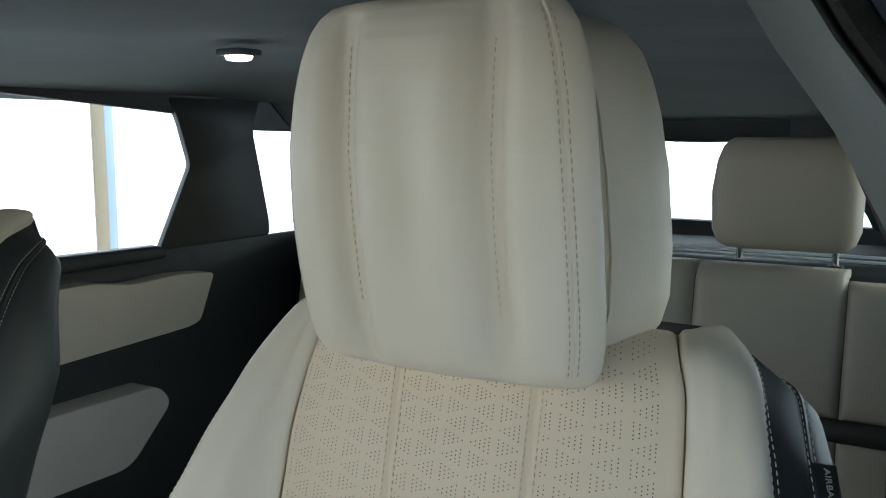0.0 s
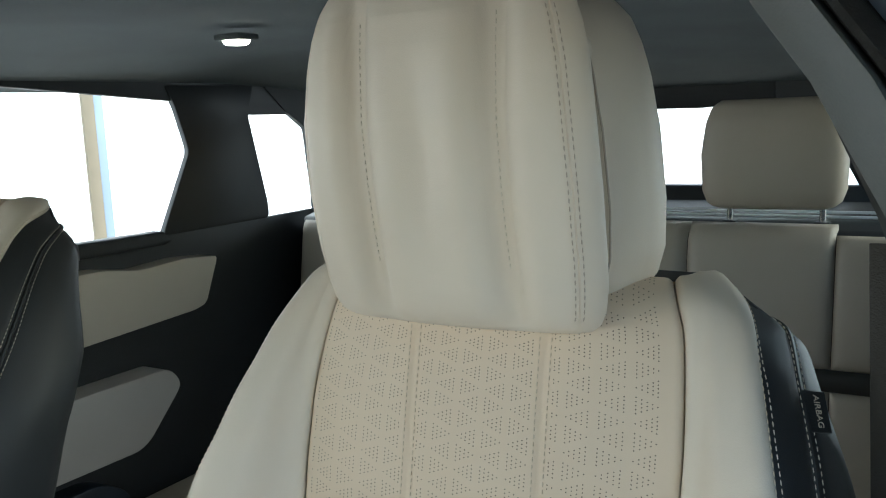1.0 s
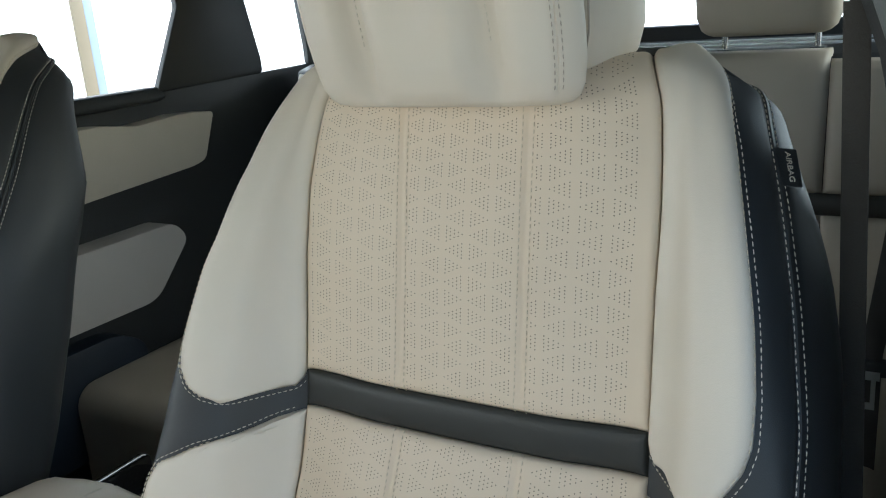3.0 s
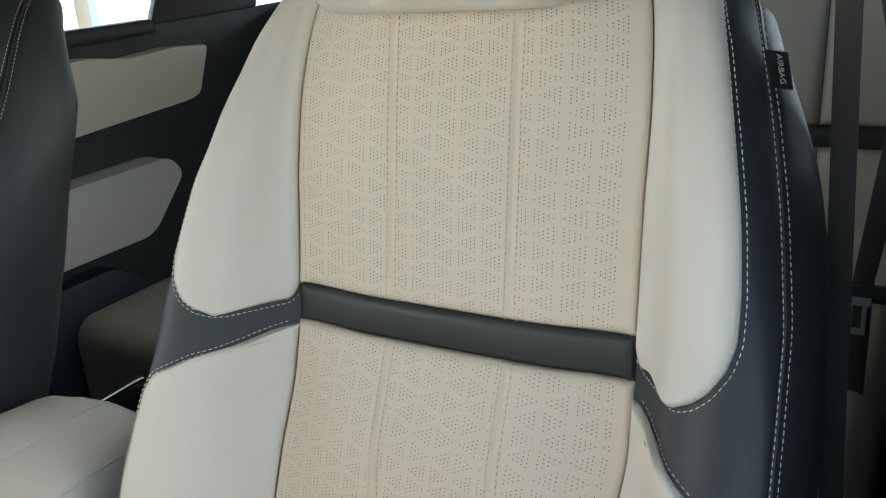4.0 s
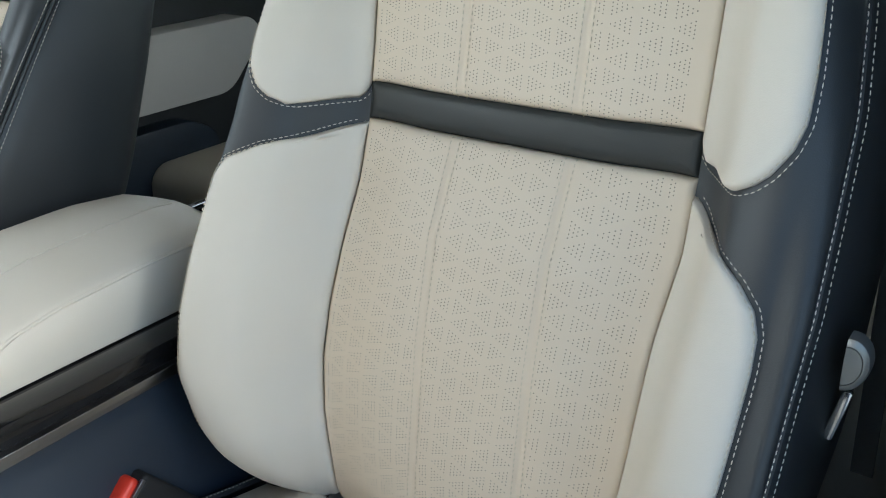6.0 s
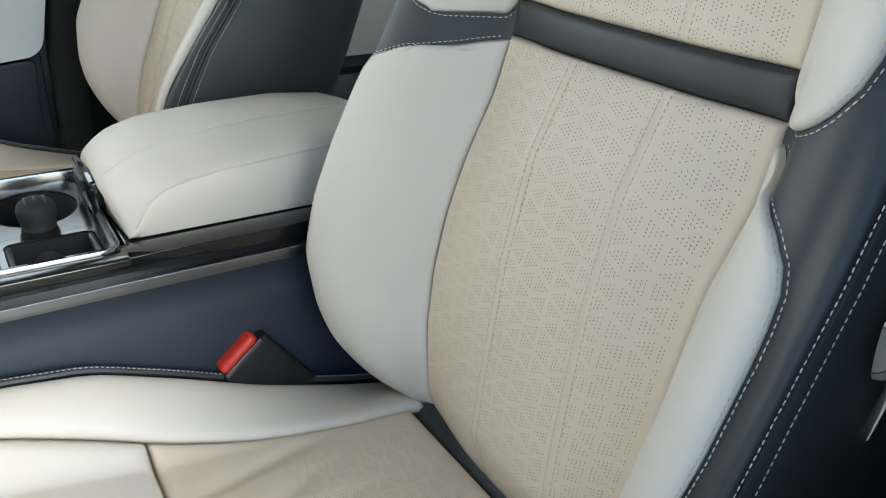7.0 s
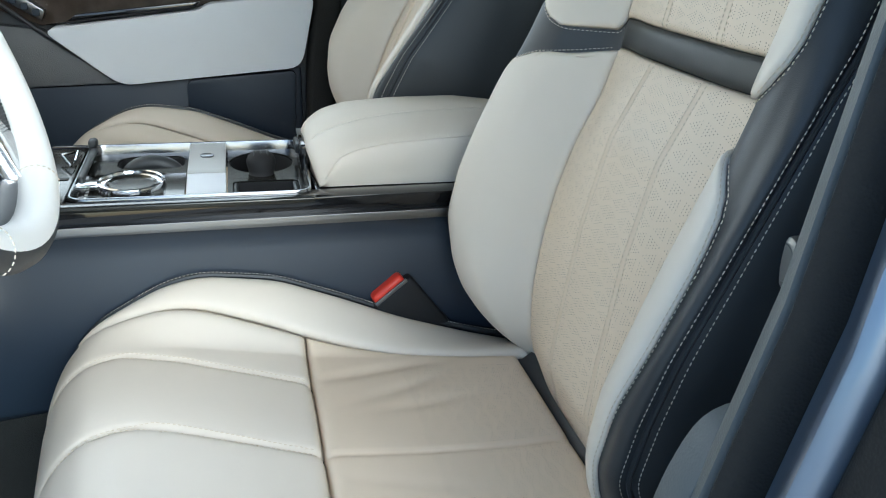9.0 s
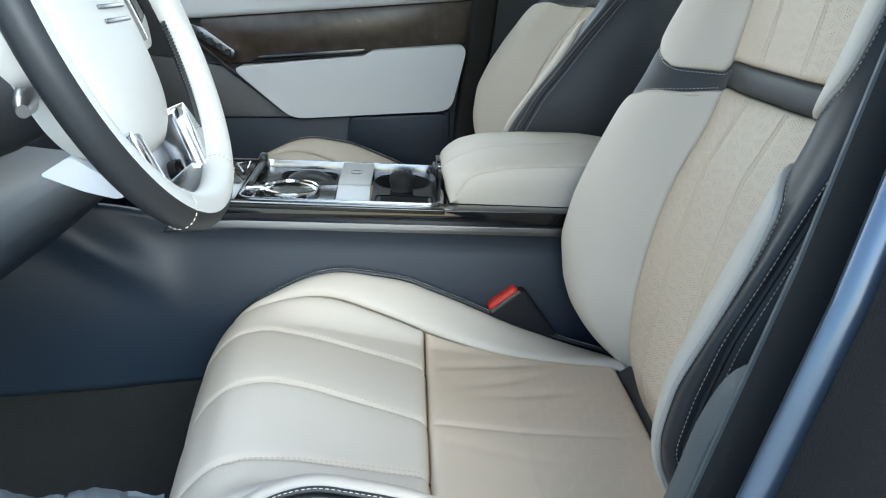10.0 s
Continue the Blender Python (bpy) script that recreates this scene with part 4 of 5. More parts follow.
# ---- centre console ----
RIMMETAL = material("tray_rim_metal", (0.26, 0.27, 0.29), 0.2, 1.0, vary=0.04)
TRAYMETAL = material("dark_chrome", (0.055, 0.055, 0.050), 0.16, 0.75, vary=0.04)
console = thing("centre_console", "dark centre console with gloss black and silver trim", "car console")
prism("core", [(-0.80, 0.60), (-0.80, 0.795), (0.40, 0.81), (0.40, 0.62)], 0, -0.472, -0.285, VINYL, console, bevel=0.008, seg=3)
prism("lower_side", [(-0.80, 0.42), (-0.80, 0.60), (-0.42, 0.608), (-0.30, 0.620), (0.40, 0.628), (0.40, 0.42)], 0, -0.472, -0.276, CARPET, console, "carpeted lower console side", bevel=0.004)
# the driver's side of the console: a soft skin that swells out towards the dashboard
ys, hs = np.linspace(0.40, -0.86, 90), np.linspace(0, 1, 30)
skin = []
for y in ys:
    f = np.clip((-0.30 - y) / 0.42, 0, 1)
    f = f * f * (3 - 2 * f)
    low = float(np.interp(y, [-0.86, -0.42, -0.30, 0.40], [0.590, 0.606, 0.617, 0.626]))
    high = float(np.interp(y, [-0.86, -0.50, -0.34, -0.30, 0.40], [0.90, 0.885, 0.845, 0.842, 0.848]))
    row = []
    for h in hs:
        z = low + (high - low) * h
        x = -0.276 + 0.016 * math.sin(math.pi * min(1, h * 1.15)) + 0.006 * h + f * (0.05 + 0.10 * h)
        ridge = z - (0.80 + 0.72 * (-0.40 - y))
        x += 0.020 * math.exp(-(ridge / 0.030) ** 2) * float(np.clip((-0.33 - y) / 0.08, 0, 1))
        row.append((x, y, z))
    skin.append(row)
sheet("side_panel", np.array(skin), VINYL, console, "dark blue grey vinyl console side", 0.012)
for x0, x1, up in ((-0.292, -0.262, 0.0), (-0.484, -0.473, 0.008)):
    prism("gloss_rail", rounded([(-0.33, 0.838 + up), (-0.305, 0.858 + up), (-0.26, 0.865 + up), (0.40, 0.869 + up), (0.40, 0.847 + up), (-0.26, 0.843 + up)], 0.006), 0, x0, x1, GLOSS, console, "gloss black rail", bevel=0.004)
for x0, x1, up in ((-0.290, -0.254, 0.0), (-0.486, -0.474, 0.008)):
    prism("silver_rail", rounded([(-0.345, 0.826 + up), (-0.325, 0.842 + up), (-0.25, 0.8465 + up), (0.40, 0.851 + up), (0.40, 0.841 + up), (-0.25, 0.836 + up)], 0.006), 0, x0, x1, SATIN, console, "satin silver rail", bevel=0.004, seg=3)
box("rear_deck", (-0.473, 0.010, 0.79), (-0.290, 0.40, 0.864), GLOSS, console, "gloss black deck behind the armrest", bevel=0.003)
# the tray stands a little higher on its passenger side; its parts are laid out flat and tilted together
TILT = Matrix.Translation((-0.27, 0, 0.872)) @ pose(0, 0, 0, 0, 2.34, 0)
oval = lambda d, r: rounded([(-0.003 - d, -0.254 + d), (-0.003 - d, 0.006 - d), (-0.203 + d, 0.006 - d), (-0.203 + d, -0.254 + d)], r, 6)
rim = loft("tray_frame", [[(x, y, z) for x, y in oval(d, r)] for d, r, z in ((0, 0.020, -0.006), (0, 0.020, -0.0016), (0.0008, 0.0195, -0.0004), (0.0024, 0.018, -0.0004), (0.0030, 0.0175, -0.002), (0.0042, 0.016, -0.0135))], RIMMETAL, console, "bright metal tray frame", caps=False, sharp=50)
margin = box("tray_margin", (-0.0025, -0.33, -0.010), (0.014, 0.008, -0.003), TRAYMETAL, console, "dark mirror strip beside the tray", bevel=0.002)
far = box("tray_far_margin", (-0.212, -0.30, -0.012), (-0.2035, 0.010, -0.002), GLOSS, console, "gloss black strip beyond the tray", bevel=0.002)


def holed_plate(name, x0, x1, y0, y1, z, centre, rx, ry, depth, mat, parent, label="", power=1.0):
    """A plate with one sunk round or squarish hollow."""
    k = 64
    edge, hole = [], []
    for i in range(k):
        a = 2 * math.pi * i / k
        c, s = math.cos(a), math.sin(a)
        q = max(abs(c), abs(s))
        ex, ey = c / q, s / q
        edge.append(((x0 + x1) / 2 + ex * (x1 - x0) / 2, (y0 + y1) / 2 + ey * (y1 - y0) / 2))
        hole.append((centre[0] + rx * math.copysign(abs(c) ** power, c), centre[1] + ry * math.copysign(abs(s) ** power, s)))
    shrink = lambda f, h: [(centre[0] + (x - centre[0]) * f, centre[1] + (y - centre[1]) * f, h) for x, y in hole]
    rings = [[(x, y, z - 0.006) for x, y in edge], [(x, y, z) for x, y in edge], shrink(1.0, z), shrink(0.985, z - 0.003), shrink(0.985, z - 0.006)]
    plate = mesh_object(name, [p for r in rings for p in r], grid_faces(k, len(rings), close_u=True), mat, parent, label, sharp=30)
    rings = [shrink(0.984, z - 0.002), shrink(0.97, z - 0.008), shrink(0.93, z - depth), shrink(0.85, z - depth - 0.003)]
    verts = [p for r in rings for p in r]
    mesh_object("well", verts, grid_faces(k, len(rings), close_u=True) + [tuple(3 * k + i for i in range(k))], WELL, plate, "dark well lining", sharp=30)
    return plate


flat = [rim, margin, far]
flat.append(holed_plate("cup_holder", -0.199, -0.086, -0.087, 0.002, -0.012, (-0.147, -0.046), 0.043, 0.039, 0.055, TRAYMETAL, console, "dark metal plate with a round cup well"))
flat.append(holed_plate("coin_well", -0.0855, -0.007, -0.087, 0.002, -0.012, (-0.050, -0.0435), 0.027, 0.038, 0.045, TRAYMETAL, console, "square well", 0.25))
flat.append(holed_plate("front_tray", -0.199, -0.117, -0.2495, -0.134, -0.012, (-0.160, -0.178), 0.026, 0.040, 0.040, TRAYMETAL, console, "open tray", 0.55))
flat.append(box("front_plate", (-0.1165, -0.2495, -0.018), (-0.007, -0.134, -0.012), TRAYMETAL, console, "dark mirror plate", bevel=0.0015))
ring_at = lambda c, r, z, n_=40: [(c[0] + r * math.cos(a), c[1] + r * math.sin(a), z) for a in np.linspace(0, 2 * math.pi, n_, endpoint=False)]
knob = (-0.107, -0.047)
flat.append(loft("cup_clamp", [ring_at((knob[0] + dx, knob[1]), r, z, 28) for r, z, dx in ((0.022, -0.058, 0.020), (0.022, -0.034, 0.014), (0.0195, -0.018, 0.008), (0.0150, -0.012, 0.003), (0.0155, -0.008, 0.0), (0.0172, -0.002, -0.001), (0.0174, 0.003, -0.002), (0.0155, 0.008, -0.003), (0.0115, 0.0115, -0.003), (0.005, 0.013, -0.003))], WELL, console, "black ribbed knob standing in the cup well", sharp=50))
for k in range(3):
    flat.append(tube("knob_groove", [(knob[0] - 0.003 + 0.0165 * math.sin(b) * 0.9, knob[1] - 0.008 + 0.008 * k, -0.0045 + 0.0178 * math.cos(b)) for b in np.linspace(-1.2, 1.2, 9)], 0.0011, PLASTIC, console, n=6))
for y in (-0.078, -0.009):
    flat.append(tube("coin_rib", [(-0.074, y, -0.016), (-0.026, y, -0.016)], 0.003, PLASTIC, console, n=8))
# sliding cover across the tray, bent down towards the driver
bend = [(-0.1985, 0.0), (-0.088, 0.0), (-0.080, -0.0012), (-0.060, -0.0045), (-0.030, -0.0085), (-0.0075, -0.011)]
for name, pts, mat, label in (("slider_cover", bend[:3], SLIDER, "pale grey sliding cover"), ("slider_step", bend[2:], SOFTWHITE, "lighter lower part of the cover")):
    flat.append(prism(name, pts + [(x, z - 0.008) for x, z in pts[::-1]], 1, -0.1325, -0.0885, mat, console, label, bevel=0.0012))
badge = (-0.142, -0.111)
flat.append(loft("badge", [ring_at(badge, 0.0085, 0.0), ring_at(badge, 0.0085, 0.0012), ring_at(badge, 0.007, 0.0016), ring_at(badge, 0.006, 0.0008), ring_at(badge, 0.002, 0.0012)], SATIN, console, "small round badge", sharp=25))
# black lining with a humped divider in the front tray
flat.append(tube("tray_arch", [(-0.165, -0.178 + 0.030 * math.cos(a), -0.034 + 0.020 * math.sin(a)) for a in np.linspace(0.1, math.pi - 0.1, 16)], 0.010, PLASTIC, console, "black arched divider"))
# rotary gear selector: a raised bright ring round a dark face
gear = (-0.066, -0.193)
flat.append(loft("gear_dial", [ring_at(gear, r, z, 48) for r, z in ((0.0375, -0.013), (0.0375, -0.006), (0.0365, -0.002), (0.0350, -0.001), (0.0335, -0.002), (0.0325, -0.005), (0.0285, -0.0055))], CHROME, console, "chrome rotary gear dial", caps=False, sharp=35))
flat.append(loft("dial_face", [ring_at(gear, 0.029, -0.010), ring_at(gear, 0.029, -0.0055), ring_at(gear, 0.027, -0.0045), ring_at(gear, 0.024, -0.0065), ring_at(gear, 0.010, -0.0062)], TRAYMETAL, console, "dark mirror dial face", sharp=25))
for k in range(4):
    flat.append(box("gear_letter_mark", (-0.030 - 0.010 * k, -0.2415, -0.0122), (-0.026 - 0.010 * k, -0.2385, -0.0114), SLIDER, console, bevel=0))
# folded front cover of the tray standing on its hinge
flat.append(box("cover_edge", (-0.190, -0.2510, -0.006), (-0.070, -0.2440, 0.002), PLASTIC, console, "dark edge of the folded tray cover", bevel=0.003))
flat.append(box("cover_hinge", (-0.200, -0.254, 0.0), (-0.182, -0.243, 0.011), PLASTIC, console, "dark hinge", bevel=0.004))
flat.append(box("cover_stop", (-0.075, -0.252, -0.010), (-0.055, -0.226, -0.003), CHROME, console, "bright stop", bevel=0.002))
flat.append(box("console_nose", (-0.205, -0.36, -0.016), (-0.003, -0.2565, -0.004), TRAYMETAL, console, "dark mirror front of the console", bevel=0.004))
flat.append(box("nose_gap", (-0.088, -0.345, -0.0045), (-0.078, -0.262, -0.0032), GLOSS, console, "dark joint line", bevel=0.0008, seg=1))
flat.append(tube("nose_trim", [(-0.150, -0.279, 0.004), (-0.160, -0.262, 0.005), (-0.128, -0.261, 0.003), (-0.112, -0.263, 0.002)], 0.0018, CHROME, console, "bright triangular trim loop", n=8, closed=True))
for ob in flat:
    ob.matrix_local = TILT
box("cover_latch", (-0.462, -0.0005, 0.866), (-0.372, 0.012, 0.898), GLOSS, console, "black latch in front of the armrest", bevel=0.003)
box("latch_button", (-0.440, -0.004, 0.880), (-0.400, 0.002, 0.892), PLASTIC, console, "small latch button", bevel=0.002)

# armrest: a padded lid with two sewn seams and a rounded nose
arm = thing("armrest", "pale leather centre armrest with stitched seams", "armrest")
SEAM_LOW = table("0.006:.868 0.012:.873 0.023:.886 0.036:.899 0.057:.909 0.10:.9165 0.19:.922 0.29:.922")
RIDGE = table("0.006:.898 0.013:.908 0.03:.917 0.05:.9245 0.07:.930 0.115:.9365 0.16:.9395 0.24:.941 0.275:.936 0.29:.92")
FAR_TOP = table("0.0:.899 0.012:.914 0.03:.927 0.06:.9355 0.12:.940 0.2:.941 0.26:.934 0.29:.91")
SEAM_LOW, RIDGE, FAR_TOP = (soft(q, 0.02) for q in (SEAM_LOW, RIDGE, FAR_TOP))
rings = []
for y in np.r_[0.006, 0.0075, 0.010, np.linspace(0.014, 0.27, 34), 0.277, 0.283, 0.286]:
    zs_, zr, zf = (float(np.interp(y, *q)) for q in (SEAM_LOW, RIDGE, FAR_TOP))
    mix = lambda k: zs_ + (zr - zs_) * k
    half = [(-0.3015, 0.866), (-0.2985, 0.5 * (0.866 + zs_)), (-0.2990, zs_ - 0.003), (-0.3005, zs_), (-0.3035, zs_ + 0.0045), (-0.318, mix(0.50)), (-0.335, mix(0.76)), (-0.352, mix(0.93)), (-0.3625, zr + 0.0006), (-0.366, zr - 0.0006), (-0.370, zr + 0.0010), (-0.400, 0.5 * (zr + zf) + 0.0035), (-0.432, zf + 0.002), (-0.450, zf - 0.005), (-0.462, zf - 0.018), (-0.467, 0.5 * (0.866 + zf)), (-0.466, 0.866)]
    k = float(np.interp(y, [0.006, 0.0075, 0.010, 0.018, 0.272, 0.280, 0.286], [0.93, 0.965, 0.985, 1, 1, 0.97, 0.85]))
    rings.append([(-0.385 + (x + 0.385) * k, y + 0.010 * float(np.clip((-0.36 - x) / -0.06, 0, 1)) * float(np.clip((0.04 - y) / 0.03, 0, 1)), 0.866 + (z - 0.866) * k) for x, z in half])
loft("pad", rings, LEATHER, arm, sharp=60)
for j, d in ((3, (0.0008, 0, -0.0036)), (3, (0.0008, 0, -0.0062)), (9, (0.004, 0, 0.0006))):
    line = [tuple(Vector(r[j]) + Vector(d)) for r in rings[4:-4]]
    stitches("seam_stitching", [line], THREADTAN, arm, 0.003, 0.0015, 0.0005)
for j in (3, 9):
    tube("seam", [Vector(r[j]) for r in rings[3:-4]], 0.0017, LEATHER, arm, n=6)

# seat belt buckle between seat and console
buckle = thing("seat_belt_buckle", "black seat belt buckle with a red release button", "seat belt buckle", at=(-0.257, 0.098, 0.744))
buckle.rotation_euler = (radians(38), 0, radians(4))
box("housing", (-0.013, -0.028, -0.075), (0.013, 0.028, 0.012), WELL, buckle, bevel=0.005)
box("button", (-0.010, -0.024, 0.008), (0.010, 0.020, 0.021), RED, buckle, "red release button", bevel=0.005)
box("slot", (0.0105, -0.024, 0.010), (0.0135, 0.022, 0.0145), SATIN, buckle, "metal edge of the slot", bevel=0.0006)

# ---- steering wheel and dashboard ----
wheel = thing("steering_wheel", "two-tone ivory and dark leather steering wheel with metal spokes", "steering wheel", at=(0.0, -0.306, 1.10))
wheel.rotation_euler = (radians(-65), 0, 0)


def half_rim(name, lo_, hi_, mat, label):
    verts = []
    m_, k_ = 96, 9
    for i in range(m_):
        a = 2 * math.pi * i / m_
        for j in range(k_):
            b = lo_ + (hi_ - lo_) * j / (k_ - 1)
            r = 0.185 + 0.0175 * math.cos(b)
            verts.append((r * math.cos(a), r * math.sin(a), 0.0155 * math.sin(b)))
    return mesh_object(name, verts, grid_faces(k_, m_, close_v=True), mat, wheel, label)


half_rim("rim_front", radians(66), radians(226), IVORY, "ivory leather front of the rim")
half_rim("rim_back", radians(226), radians(426), DARK, "dark leather back of the rim")
HUB = rounded([(-0.098, -0.07), (0.098, -0.07), (0.108, 0.01), (0.088, 0.085), (0.045, 0.122), (-0.045, 0.122), (-0.088, 0.085), (-0.108, 0.01)], 0.03, 6)
loft("airbag_cover", [[(x * f, 0.02 + (y - 0.02) * f, z) for x, y in HUB] for f, z in ((0.80, -0.075), (0.97, -0.045), (1.0, -0.034), (0.99, -0.027), (0.95, -0.019), (0.85, -0.011), (0.65, -0.005), (0.35, -0.002), (0.1, -0.001))], IVORY, wheel, "ivory airbag cover", sharp=50)
for s in (-1, 1):
    prism("spoke", rounded([(s * 0.09, -0.06), (s * 0.175, -0.055), (s * 0.175, 0.0), (s * 0.150, 0.030), (s * 0.09, 0.035)], 0.012), 2, -0.045, -0.022, IVORY, wheel, "ivory side spoke", bevel=0.005)
    prism("switch_pad", rounded([(s * 0.111, -0.052), (s * 0.158, -0.048), (s * 0.156, -0.004), (s * 0.113, 0.012)], 0.01), 2, -0.024, -0.015, GLOSS, wheel, "gloss black switch pad", bevel=0.003)
    prism("switch_trim", rounded([(s * 0.1085, -0.058), (s * 0.1115, -0.058), (s * 0.116, 0.022), (s * 0.112, 0.024)], 0.001), 2, -0.026, -0.013, CHROME, wheel, "thin bright trim", bevel=0.0008)
    prism("spoke_edge", rounded([(s * 0.074, 0.100), (s * 0.090, 0.090), (s * 0.112, 0.128), (s * 0.078, 0.164), (s * 0.066, 0.160)], 0.008), 2, -0.026, -0.004, CHROME, wheel, "bright raised edge of the lower spoke", bevel=0.004)
for q in (-1, 1):
    prism("lower_spoke", rounded([(q * 0.082, 0.094), (q * 0.052, 0.098), (q * 0.045, 0.150), (q * 0.076, 0.162)], 0.006), 2, -0.030, -0.009, RIMMETAL, wheel, "bright metal lower spoke", bevel=0.004, seg=3)
prism("spoke_bridge", rounded([(-0.076, 0.160), (-0.044, 0.147), (0.044, 0.147), (0.076, 0.160), (0.036, 0.178), (-0.036, 0.178)], 0.006), 2, -0.030, -0.009, RIMMETAL, wheel, "bright metal bridge between the lower spokes", bevel=0.004, seg=3)
prism("spoke_recess", [(-0.056, 0.094), (0.056, 0.094), (0.049, 0.152), (-0.049, 0.152)], 2, -0.040, -0.028, SATIN, wheel, "dull metal recess between the spokes", bevel=0.003)
loft("spoke_button", [[(-0.012 + q * math.cos(a), 0.149 + 0.8 * q * math.sin(a), z) for a in np.linspace(0, 2 * math.pi, 28, endpoint=False)] for q, z in ((0.017, -0.02), (0.017, -0.012), (0.0155, -0.0105), (0.006, -0.0095))], GLOSS, wheel, "gloss black round button", sharp=40)
lace = []
for k in range(34):
    a = 3.06 - 0.76 * k / 33
    lace.append([(0.1665 * math.cos(a), 0.1665 * math.sin(a), -0.010), (0.1655 * math.cos(a + 0.022), 0.1655 * math.sin(a + 0.022), 0.002)])
stitches("rim_stitching", lace, DARK, wheel, 0.0085, 0.0008, 0.0024, label="dark lacing inside the rim")
joint = []
for a in (1.12, 2.02):
    joint.append([((0.185 + 0.0182 * math.cos(b)) * math.cos(a), (0.185 + 0.0182 * math.cos(b)) * math.sin(a), 0.0162 * math.sin(b)) for b in np.linspace(0, 2 * math.pi, 40)])
stitches("rim_joint", joint, THREAD, wheel, 0.004, 0.0006, 0.0006, label="pale sewn joint across the rim")
for dy in (0.0, 0.013):
    box("emblem_bar", (-0.045, -0.012 + dy, -0.003), (0.022, -0.008 + dy, 0.0005), SATIN, wheel, bevel=0.001)

dash = thing("dashboard", "dark dashboard with pale lower trim and steering column", "dashboard")
prism("dash_body", [(-0.56, 0.88), (-0.60, 1.12), (-0.75, 1.17), (-1.10, 1.16), (-1.10, 0.45), (-0.72, 0.45), (-0.60, 0.70)], 0, -1.04, 0.36, VINYL, dash, bevel=0.03, seg=4)
rings = [[(r * 1.15 * math.cos(a), y, z + r * math.sin(a)) for a in np.linspace(0, 2 * math.pi, 28, endpoint=False)] for y, z, r in ((-0.36, 1.045, 0.045), (-0.40, 1.035, 0.058), (-0.50, 1.0, 0.066), (-0.62, 0.96, 0.07))]
loft("column_shroud", rings, PLASTIC, dash, "dark plastic steering column shroud", sharp=50)
prism("column_cover", rounded([(-0.362, 0.966), (-0.335, 0.984), (-0.282, 0.953), (-0.296, 0.947), (-0.325, 0.953)], 0.005), 0, -0.05, 0.05, SOFTWHITE, dash, "pale lower column cover", bevel=0.004, seg=3)
prism("knee_panel", rounded([(-0.42, 0.925), (-0.395, 0.885), (-0.44, 0.84), (-0.62, 0.70), (-0.62, 0.94)], 0.02), 0, -0.25, 0.30, VINYL, dash, "dark knee panel", bevel=0.02, seg=4)
tube("stalk", [(0.05, -0.36, 1.045), (0.10, -0.345, 1.044), (0.14, -0.330, 1.042), (0.165, -0.322, 1.040)], lambda t: 0.005 + 0.004 * (t > 0.3) - 0.004 * (t > 0.95), SATIN, dash, "pale column stalk", n=20)

# ---- passenger doors ----
door_1 = thing("door_1", "closed passenger door with pale armrest and dark veneer", "car door", kind="structure")
prism("armrest", rounded([(-0.396, 0.955), (-0.13, 0.988), (-0.115, 0.999), (0.077, 1.02), (0.049, 0.886), (-0.273, 0.857)], 0.026), 0, -1.05, -0.990, SOFTWHITE, door_1, "pale leather armrest", bevel=0.016, seg=5)
tube("armrest_seam", [(-0.994, -0.30, 0.892), (-0.9935, -0.10, 0.906), (-0.994, 0.05, 0.921)], 0.0012, SOFTWHITE, door_1, n=6)
prism("veneer", [(-0.47, 0.985), (-0.40, 0.958), (0.08, 1.018), (0.087, 1.105), (-0.46, 1.045)], 0, -1.05, -1.028, WOOD, door_1, "dark veneer panel", bevel=0.003)
prism("pull_recess", rounded([(-0.36, 0.963), (-0.14, 0.99), (-0.125, 1.002), (-0.34, 0.978)], 0.004), 0, -1.04, -1.012, GLOSS, door_1, "gloss black grab recess", bevel=0.003)
prism("upper_roll", [(-0.52, 1.04), (-0.46, 1.046), (0.088, 1.106), (0.095, 1.19), (-0.52, 1.18)], 0, -1.06, -1.012, SOFTWHITE, door_1, "pale upper trim", bevel=0.012, seg=3)
prism("speaker_panel", [(-0.56, 0.97), (-0.40, 0.952), (-0.278, 0.856), (-0.56, 0.845)], 0, -1.05, -1.02, MESHMETAL, door_1, "brushed metal speaker panel", bevel=0.003)
tube("speaker_edge", [(-1.012, -0.47, 1.005), (-1.008, -0.40, 0.95), (-1.005, -0.285, 0.868)], 0.004, SATIN, door_1, "silver edge strip", n=8)
prism("switch_plate", rounded([(-0.475, 1.035), (-0.465, 1.012), (-0.395, 0.968), (-0.388, 0.985), (-0.45, 1.028)], 0.004), 0, -1.03, -1.008, SATIN, door_1, "silver switch plate", bevel=0.002)
for k in range(4):
    c = (-0.456 + 0.018 * k, 1.014 - 0.0105 * k)
    box("switch", (-1.0085, c[0] - 0.006, c[1] - 0.006), (-1.0055, c[0] + 0.006, c[1] + 0.006), VINYL, door_1, "dark switch", bevel=0.001, seg=1)
prism("door_pocket", rounded([(-0.16, 0.862), (0.04, 0.878), (0.03, 0.70), (-0.16, 0.70)], 0.015), 0, -1.05, -1.005, VINYL, door_1, "dark door pocket", bevel=0.008)
prism("lower_panel", [(-0.60, 0.45), (-0.60, 0.843), (-0.27, 0.855), (0.05, 0.882), (0.05, 0.45)], 0, -1.05, -1.024, VINYL, door_1, "dark lower door panel", bevel=0.006)
seal_1 = prism("door_seal", [(0.092, 1.18), (0.06, 0.88), (0.05, 0.45), (0.10, 0.45), (0.115, 0.88), (0.14, 1.18)], 0, -1.05, -1.0, RUBBER, bevel=0.012, seg=3)
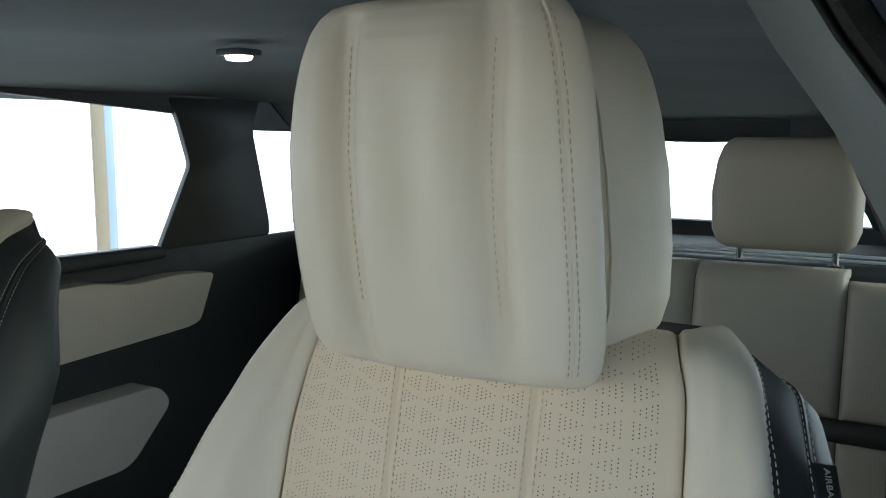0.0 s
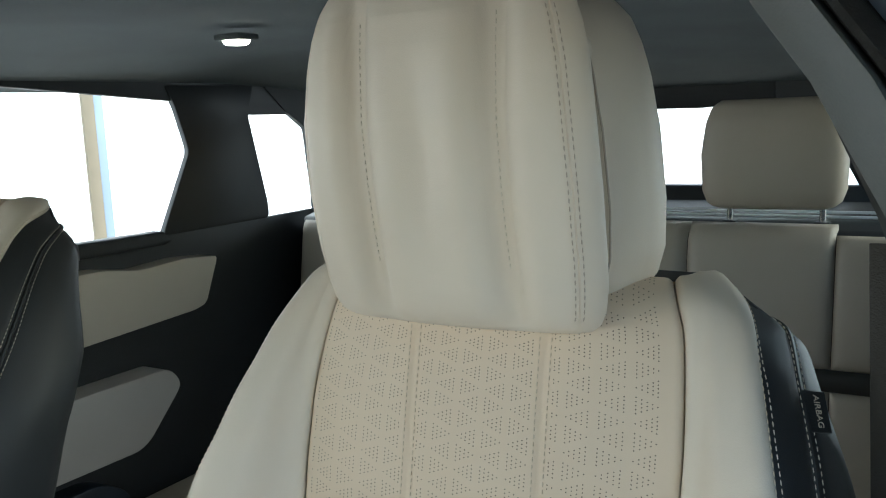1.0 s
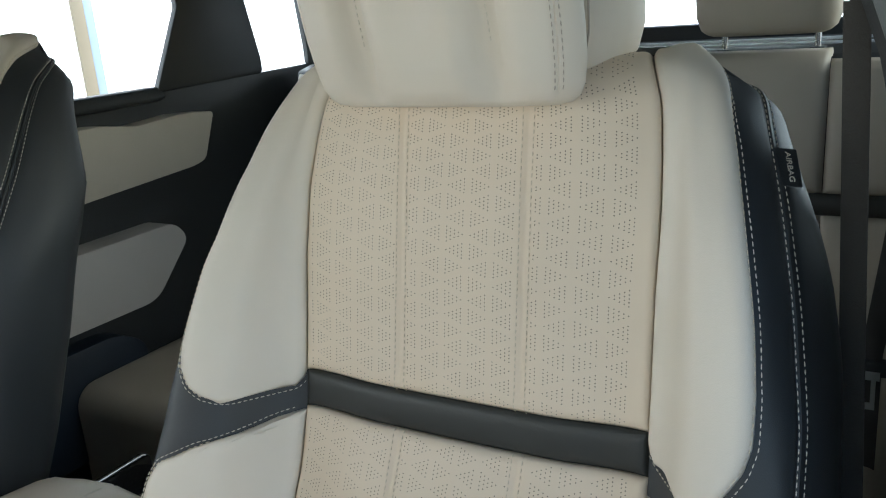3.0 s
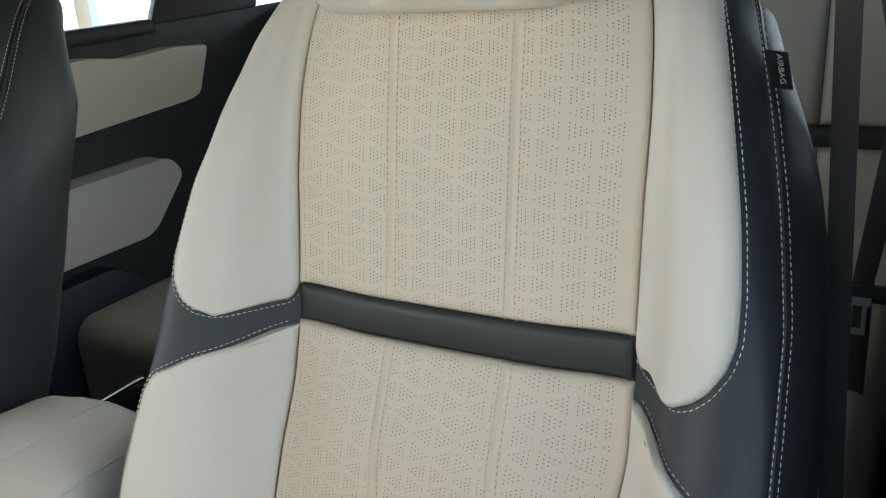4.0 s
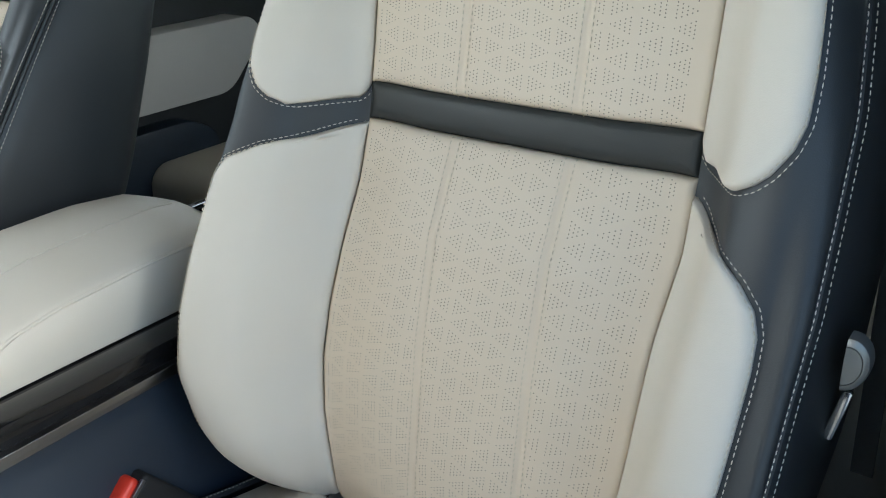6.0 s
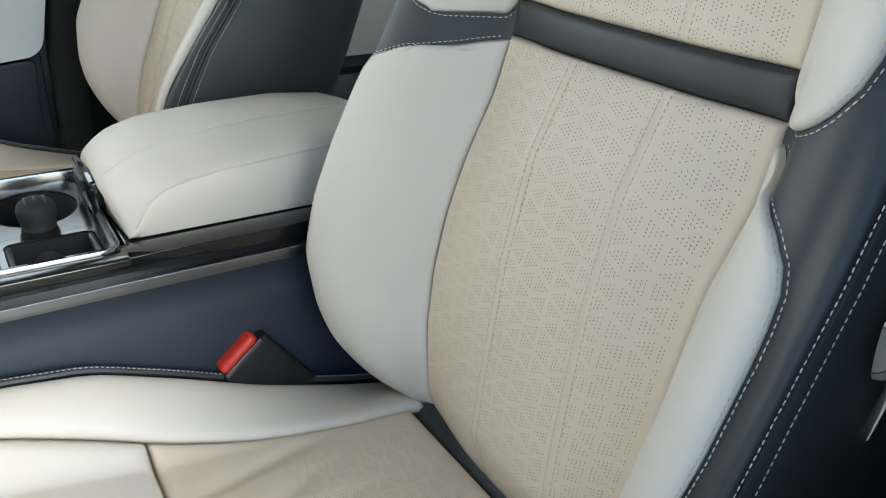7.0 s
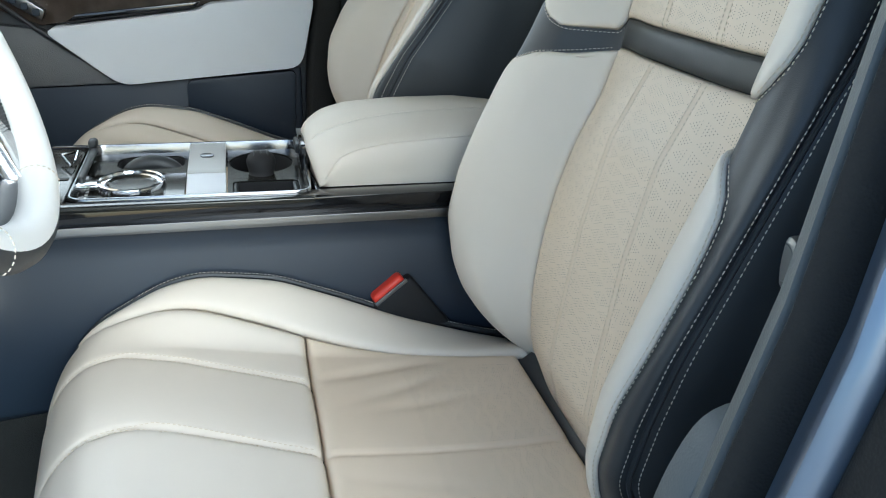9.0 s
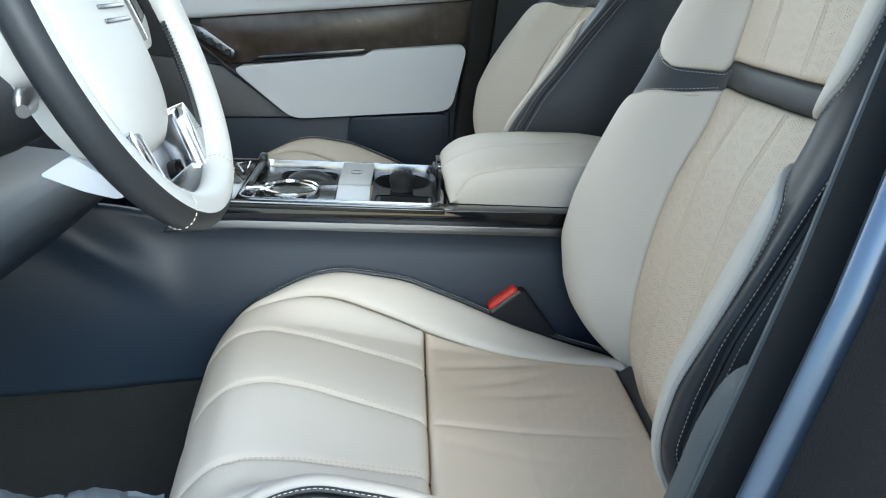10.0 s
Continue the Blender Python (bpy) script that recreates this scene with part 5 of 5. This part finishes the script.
tagged(seal_1, "black rubber seal on the passenger side pillar", "door seal", kind="structure")
door_2 = thing("door_2", "closed rear passenger door with pale panels", "car door", kind="structure")
prism("upper_panel", rounded([(0.30, 1.165), (0.82, 1.165), (0.90, 1.152), (1.0, 1.157), (1.089, 1.150), (1.05, 1.062), (1.02, 1.055), (0.70, 1.04), (0.30, 1.02)], 0.012), 0, -1.05, -1.0, LEATHER, door_2, "pale leather panel", bevel=0.010, seg=4)
prism("armrest", rounded([(0.30, 0.965), (0.933, 0.966), (0.961, 0.93), (0.865, 0.835), (0.30, 0.835)], 0.03), 0, -1.05, -0.985, DOORGREY, door_2, "pale armrest", bevel=0.014, seg=4)
prism("window_sill", [(0.26, 1.20), (0.26, 1.222), (0.98, 1.212), (1.0, 1.19), (0.98, 1.185), (0.30, 1.185)], 0, -1.05, -1.02, PLASTIC, door_2, "dark window sill trim", bevel=0.006)
prism("pocket", rounded([(0.30, 0.80), (0.78, 0.80), (0.84, 0.76), (0.80, 0.60), (0.30, 0.60)], 0.03), 0, -1.05, -1.0, VINYL, door_2, "dark door pocket", bevel=0.01)

# ---- lamp in the ceiling ----
lamp = thing("ceiling_lamp", "small lit white roof lamp in the headliner", "ceiling lamp", at=(-0.56, 0.724, 1.513))
LIT = bpy.data.materials.new("lamp_glow")
LIT.use_nodes = True
LIT.node_tree.nodes["Principled BSDF"].inputs["Emission Color"].default_value = (1, 0.9, 0.75, 1)
LIT.node_tree.nodes["Principled BSDF"].inputs["Emission Strength"].default_value = 40
box("lens", (-0.014, -0.014, -0.010), (0.014, 0.014, 0.002), LIT, lamp, "lit lens", bevel=0.0065, seg=5)
box("bezel", (-0.022, -0.020, -0.004), (0.022, 0.020, 0.004), HEADLINER, lamp, "dark fabric-coloured surround", bevel=0.003)

# ---- clear plastic sheet on the floor ----
FILM = bpy.data.materials.new("clear_film")
FILM.use_nodes = True
fb = FILM.node_tree.nodes["Principled BSDF"]
fb.inputs["Base Color"].default_value = (0.55, 0.65, 0.78, 1)
fb.inputs["Roughness"].default_value, fb.inputs["Alpha"].default_value = 0.1, 0.45
k = 44
verts = []
for i in range(k):
    for j in range(k):
        x, y = -0.36 + 0.44 * j / (k - 1), -0.78 + 0.42 * i / (k - 1)
        h = noise.noise(Vector((x * 14, y * 14, 0.3))) * 0.018 + abs(noise.noise(Vector((x * 34, y * 30, 2.0)))) * 0.014
        verts.append((x + 0.03 * noise.noise(Vector((y * 9, 1, 0))), y + 0.03 * noise.noise(Vector((x * 9, 4, 0))), 0.436 + h))
film = mesh_object("floor_film", verts, grid_faces(k, k), FILM, sharp=20)
tagged(film, "crumpled clear plastic film lying on the carpet", "plastic sheet")
